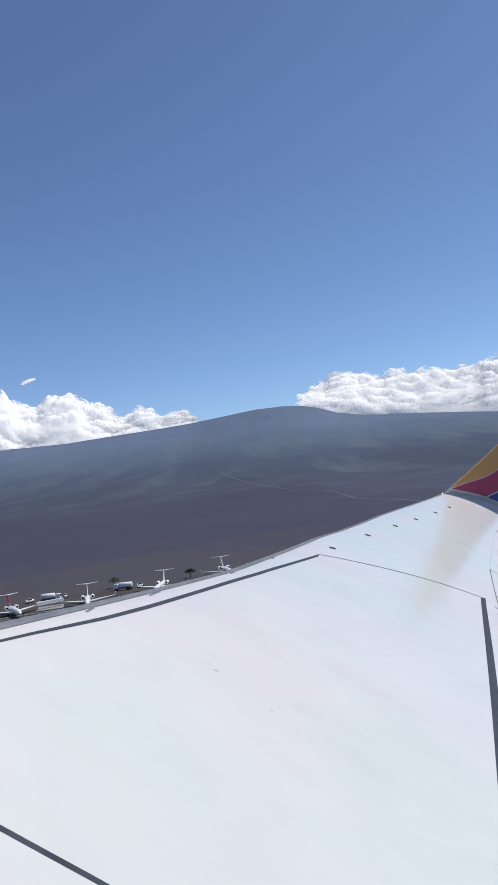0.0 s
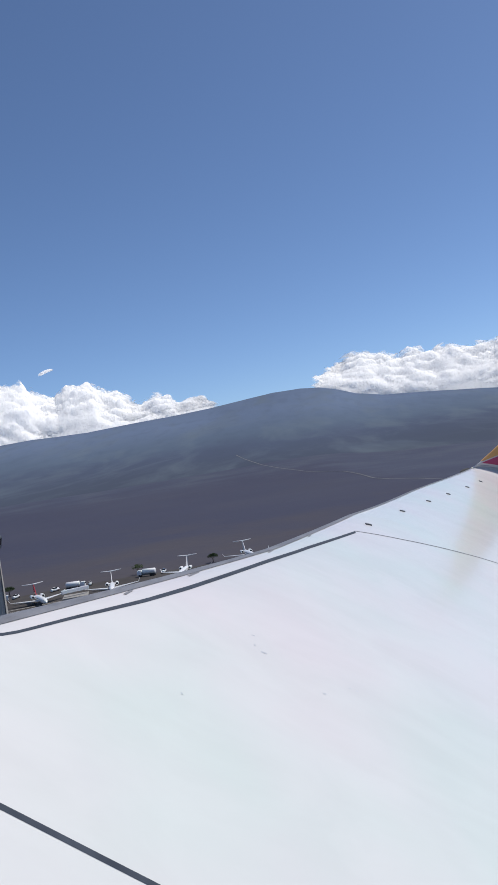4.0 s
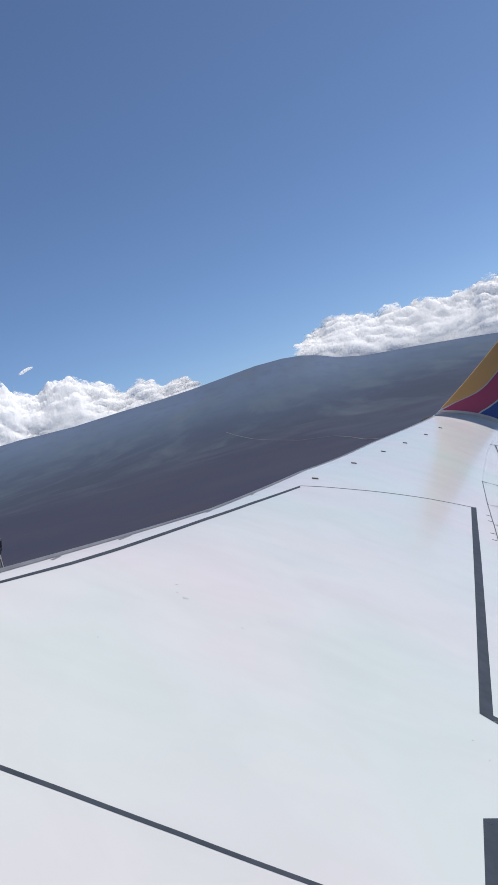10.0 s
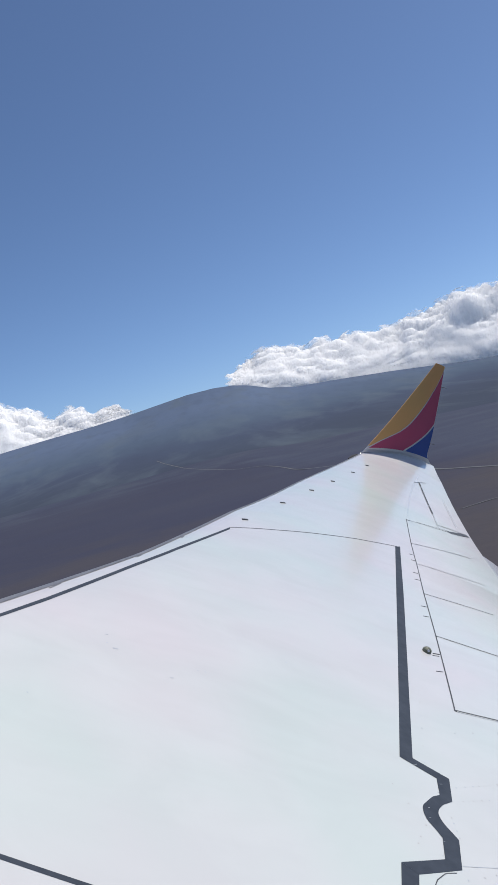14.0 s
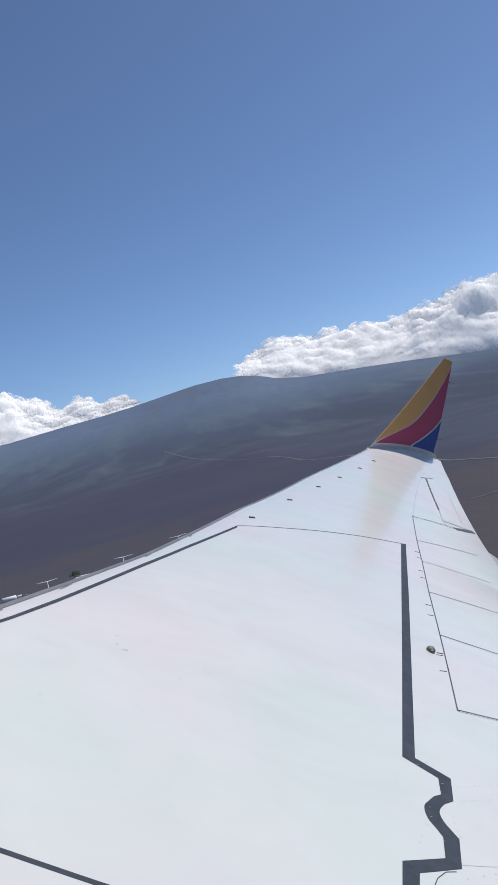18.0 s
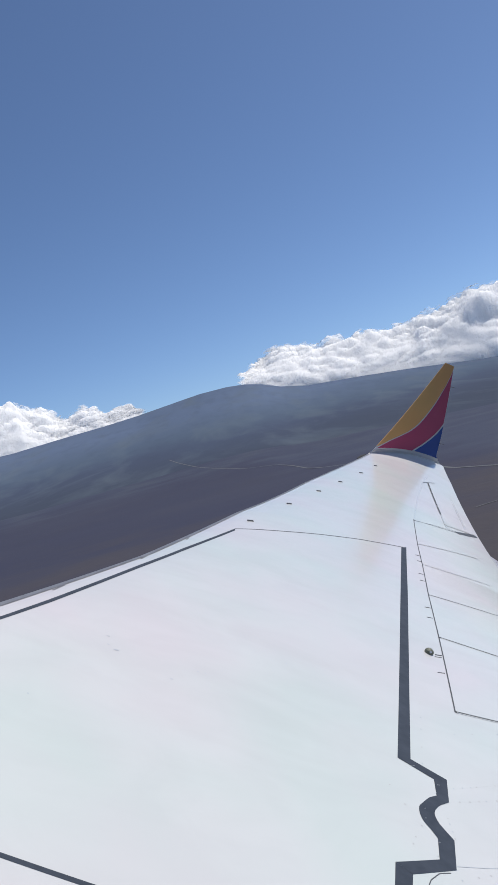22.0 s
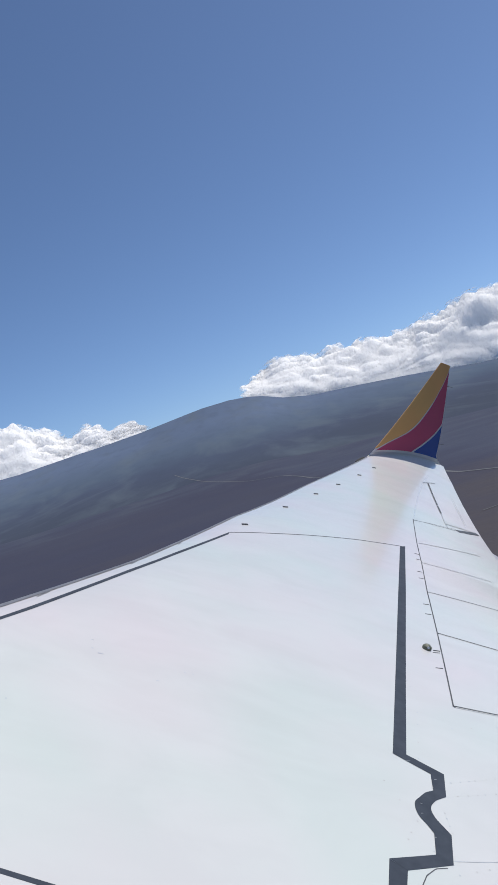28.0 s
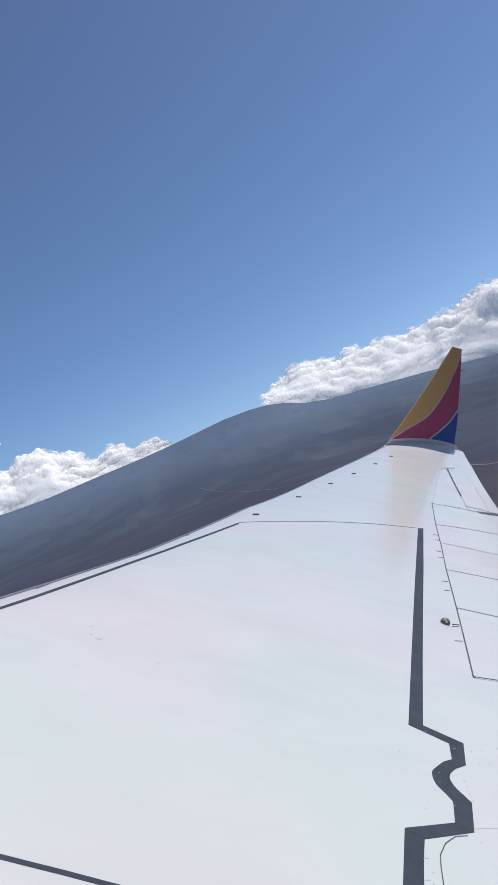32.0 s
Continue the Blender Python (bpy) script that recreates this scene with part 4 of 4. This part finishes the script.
    v = [bm.verts.new(c) for c in ((0, 9.6, 7.0), (4.2, 11.0, 7.15), (4.2, 11.8, 7.12), (0, 11.7, 6.95), (-4.2, 11.8, 7.12), (-4.2, 11.0, 7.15))]
    w2 = [bm.verts.new(x.co + Vector((0, 0, 0.16))) for x in v]
    bm.faces.new(v)
    bm.faces.new(list(reversed(w2)))
    for i in range(6):
        bm.faces.new((v[i], v[(i + 1) % 6], w2[(i + 1) % 6], w2[i]))
    part("tailplane", bm, JETWHITE, jet)
    bm = bmesh.new()
    tube(bm, (0, -8.0, 0.35), (0, -7.9, 1.5), 0.07, 0.09, 8)
    leg = part("nose_gear", bm, METAL, jet)
    bm = bmesh.new()
    tube(bm, (-0.2, -8.0, 0.3), (0.2, -8.0, 0.3), 0.3, 0.3, 14)
    part("tyre", bm, RUBBER, leg, "black tyre")
    return jet


jet_a = business_jet(JETRED, "red tail fin")
jet_b = business_jet(JETWHITE, "white tail fin")
tagged(jet_a, "white business jet with a red tail parked on the apron", "airplane", "business jets on the apron")
tagged(jet_b, "white twin-engine business jet parked nose-out on the apron", "airplane", "business jets on the apron")


def on_apron(az, d, turn):
    p_ = spot(az, d)
    return pose(p_.x, p_.y, p_.z + 0.25, 0, 0, turn)


jet_a.matrix_world = on_apron(-19.0, 310, 30)
jet_b.matrix_world = on_apron(-13.9, 308, 12)
for az, d, turn in ((-8.6, 320, -4), (-24.6, 308, 10), (-3.6, 345, 16), (-30.2, 310, 14)):
    copy_thing(jet_b, on_apron(az, d, turn))


def fuel_truck():
    t = new("fuel_truck")
    bm = bmesh.new()
    lathe(bm, ((0, 0.95, 0), (0.02, 1.15, 0), (0.98, 1.15, 0), (1, 0.95, 0)), (-3.6, 0, 2.15), (2.2, 0, 2.15), 16)
    part("tank", bm, JETWHITE, t, "white fuel tank", smooth=True)
    bm = bmesh.new()
    box(bm, 3.6, 0, 1.75, 2.0, 2.3, 2.1, 0, 0.18)
    cab_ = part("cab", bm, JETWHITE, t, "white cab")
    bm = bmesh.new()
    box(bm, 4.62, 0, 2.2, 0.06, 1.9, 0.7, 0, 0.02)
    part("windscreen", bm, GLASS, cab_, "dark windscreen")
    bm = bmesh.new()
    box(bm, 0.4, 0, 0.85, 8.2, 1.6, 0.3, 0, 0.04)
    part("chassis", bm, SEAM, t)
    for x in (-2.8, -1.6, 3.5):
        for s in (-1, 1):
            bm = bmesh.new()
            tube(bm, (x, s * 0.85, 0.5), (x, s * 1.2, 0.5), 0.5, 0.5, 16)
            part("wheel", bm, RUBBER, t, "black tyre")
    return t


truck = tagged(fuel_truck(), "white fuel tanker truck parked on the apron", "truck", "fuel trucks")
truck.matrix_world = on_apron(-21.9, 334, 20)
for az, d, turn in ((-16.5, 336, 0), (-11.2, 338, 170), (-27.4, 336, 8)):
    copy_thing(truck, on_apron(az, d, turn))


def car(paint_mat):
    c = new("car")
    bm = bmesh.new()
    lathe(bm, ((0, 0.45, 0), (0.05, 0.62, 0), (0.5, 0.68, 0.02), (0.95, 0.62, 0), (1, 0.45, 0)), (-2.2, 0, 0.75), (2.2, 0, 0.75), 12)
    part("body", bm, paint_mat, c, smooth=True)
    bm = bmesh.new()
    box(bm, -0.2, 0, 1.45, 2.4, 1.35, 0.62, 0, 0.22)
    part("cabin", bm, GLASS, c, "dark window band")
    for x in (-1.35, 1.35):
        for s in (-1, 1):
            bm = bmesh.new()
            tube(bm, (x, s * 0.6, 0.33), (x, s * 0.85, 0.33), 0.33, 0.33, 14)
            part("wheel", bm, RUBBER, c, "black tyre")
    return c


car_w = tagged(car(JETWHITE), "white parked car beside the service sheds", "car", "parked cars")
car_w.matrix_world = on_apron(-20.6, 340, 80)
for az, turn in ((-23.0, 95), (-17.9, 60), (-15.4, 100), (-10.0, 85)):
    copy_thing(car_w, on_apron(az, 340, turn))


def shed(w_, d_, h_, label, az, d, turn):
    s = new("service_shed")
    bm = bmesh.new()
    box(bm, 0, 0, h_ / 2, w_, d_, h_)
    part("wall", bm, CLADDING, s, "dark blue-grey cladding")
    bm = bmesh.new()
    box(bm, 0, 0, h_ + 0.15, w_ + 0.8, d_ + 0.8, 0.3, 0, 0.04)
    part("roof", bm, CONCRETE, s, "flat pale roof")
    for i in range(int(w_ // 5)):
        bm = bmesh.new()
        box(bm, -w_ / 2 + 2.5 + 5 * i, -d_ / 2 - 0.03, 1.5, 2.6, 0.1, 3.0, 0, 0.02)
        part("door", bm, GREY, s, "grey roller door")
    s.matrix_world = on_apron(az, d, turn)
    tagged(s, label, "building")


shed(26, 9, 4.5, "low dark service shed with grey roller doors", -23.9, 330, 20)
shed(16, 8, 4.0, "small dark flat-roofed airfield building", -33.5, 350, 25)


def control_tower():
    t = new("control_tower")
    bm = bmesh.new()
    lathe(bm, ((0, 1.75, 0), (0.9, 1.4, 0), (1.0, 1.5, 0)), (0, 0, 0), (0, 0, 23.5), 8)
    part("shaft", bm, PALE, t, "plain grey-brown concrete shaft")
    bm = bmesh.new()
    box(bm, 1.2, -1.3, 11.0, 0.3, 0.3, 22, 0.7, 0.05)
    part("rib", bm, CLADDING, t, "dark vertical rib")
    bm = bmesh.new()
    lathe(bm, ((0, 1.5, 0), (0.8, 2.5, 0), (1.0, 2.7, 0)), (0, 0, 23.5), (0, 0, 26), 8)
    part("cab_base", bm, CLADDING, t, "flared dark cab base")
    bm = bmesh.new()
    lathe(bm, ((0, 2.55, 0), (1, 3.0, 0)), (0, 0, 26), (0, 0, 28.4), 8)
    part("cab_glass", bm, GLASS, t, "dark slanted cab windows")
    bm = bmesh.new()
    lathe(bm, ((0, 3.15, 0), (0.7, 3.15, 0), (1, 2.7, 0)), (0, 0, 28.4), (0, 0, 29.4), 8)
    part("cab_roof", bm, CLADDING, t, "dark overhanging roof")
    return tagged(t, "tall grey-brown concrete control tower with a dark cab", "tower")


control_tower().matrix_world = on_apron(-21.6, 298, 10)


def radar_tower():
    t = new("radar_tower")
    for sx in (-2.6, 2.6):
        for sy in (-2.6, 2.6):
            bm = bmesh.new()
            tube(bm, (sx, sy, 0), (sx, sy, 17), 0.22, 0.18, 8)
            part("leg", bm, JETWHITE, t, "white steel leg")
    for i in range(5):
        z = 1.5 + 3.6 * i
        for a, b_ in (((-2.6, -2.6), (2.6, -2.6)), ((2.6, -2.6), (2.6, 2.6)), ((2.6, 2.6), (-2.6, 2.6)), ((-2.6, 2.6), (-2.6, -2.6))):
            bm = bmesh.new()
            tube(bm, (*a, z), (*b_, z), 0.12, 0.12, 6)
            if i < 4:
                tube(bm, (*a, z), (*b_, z + 3.6), 0.09, 0.09, 6)
            part("brace", bm, REDSTEEL if i % 2 else JETWHITE, t, "red and white brace" if i % 2 else "")
    bm = bmesh.new()
    box(bm, 0, 0, 13.2, 3.4, 3.4, 2.6, 0, 0.1)
    part("equipment_cabin", bm, REDSTEEL, t, "red equipment cabin")
    bm = bmesh.new()
    box(bm, 0, 0, 17.1, 6.2, 6.2, 0.3, 0, 0.05)
    part("platform", bm, CONCRETE, t)
    bm = bmesh.new()
    box(bm, 0, 0, 18.6, 7.0, 0.8, 0.9, 0.4, 0.1)
    part("antenna", bm, JETWHITE, t, "white radar antenna bar")
    bm = bmesh.new()
    box(bm, 5.5, -2.5, 1.6, 7.5, 4.0, 3.2, 0, 0.1)
    part("hut", bm, JETWHITE, t, "white equipment hut")
    return tagged(t, "red and white lattice radar tower with a bar antenna", "tower")


radar_tower().matrix_world = on_apron(-16.6, 196, 12)


def marker_post(az, d):
    t = new("marker_post")
    bm = bmesh.new()
    box(bm, 0, 0, 0.06, 1.3, 1.3, 0.12, 0, 0.03)
    part("base", bm, CONCRETE, t, "pale concrete base")
    bm = bmesh.new()
    box(bm, 0, 0, 0.8, 0.32, 0.32, 1.4, 0, 0.04)
    part("post", bm, SEAM, t, "weathered dark post")
    t.matrix_world = on_apron(az, d, 5)
    return tagged(t, "weathered dark marker post on a pale base", "post")


marker_post(-12.2, 285)


def taxi_sign(az, d):
    t = new("taxiway_sign")
    bm = bmesh.new()
    box(bm, 0, 0, 1.0, 3.2, 0.35, 1.2, 0, 0.05)
    part("panel", bm, CLADDING, t, "blank dark rear side")
    for x in (-1.1, 1.1):
        bm = bmesh.new()
        tube(bm, (x, 0, 0), (x, 0, 0.5), 0.08, 0.08, 8)
        part("leg", bm, METAL, t)
    t.matrix_world = on_apron(az, d, 4)
    return tagged(t, "low dark taxiway sign seen from behind", "sign")


taxi_sign(-10.9, 292)


def tree(az, d, h, seed):
    rnd_ = random.Random(seed)
    t = new("tree")
    bm = bmesh.new()
    tube(bm, (0, 0, 0), (0.1, 0, h * 0.45), 0.22, 0.13, 8)
    for i in range(5):
        a = rnd_.uniform(0, 6.28)
        tube(bm, (0.1, 0, h * 0.38), (math.cos(a) * h * 0.35, math.sin(a) * h * 0.35, h * rnd_.uniform(0.6, 0.8)), 0.09, 0.04, 6)
    part("trunk", bm, BARK, t, "branching brown trunk")
    v, f = [], []
    for i in range(900):
        a, e, rr = rnd_.uniform(0, 6.28), rnd_.uniform(-0.4, 1.3), rnd_.random() ** 0.4
        c = Vector((math.cos(a) * math.cos(e) * h * 0.62 * rr, math.sin(a) * math.cos(e) * h * 0.62 * rr, h * 0.68 + math.sin(e) * h * 0.32 * rr))
        if noise.noise(c * 0.9) < -0.12:
            continue
        s = rnd_.uniform(0.12, 0.3)
        u_ = Vector((rnd_.uniform(-1, 1), rnd_.uniform(-1, 1), rnd_.uniform(-1, 1))).normalized() * s
        w_ = u_.orthogonal().normalized() * s * 0.6
        k0 = len(v)
        v += [c + u_, c + w_, c - u_, c - w_]
        f.append((k0, k0 + 1, k0 + 2, k0 + 3))
    mesh_ob("crown", v, f, LEAF, t, "wide thin dark green crown", smooth=False)
    t.matrix_world = on_apron(az, d, seed * 40)
    return tagged(t, "spreading dark green tree on the lava plain", "tree", "scattered trees")


for i, (az, d, h) in enumerate(((-11.9, 350, 4.5), (-25.8, 356, 5), (-21.0, 352, 4), (-6.3, 350, 4))):
    tree(az, d, h, i + 1)
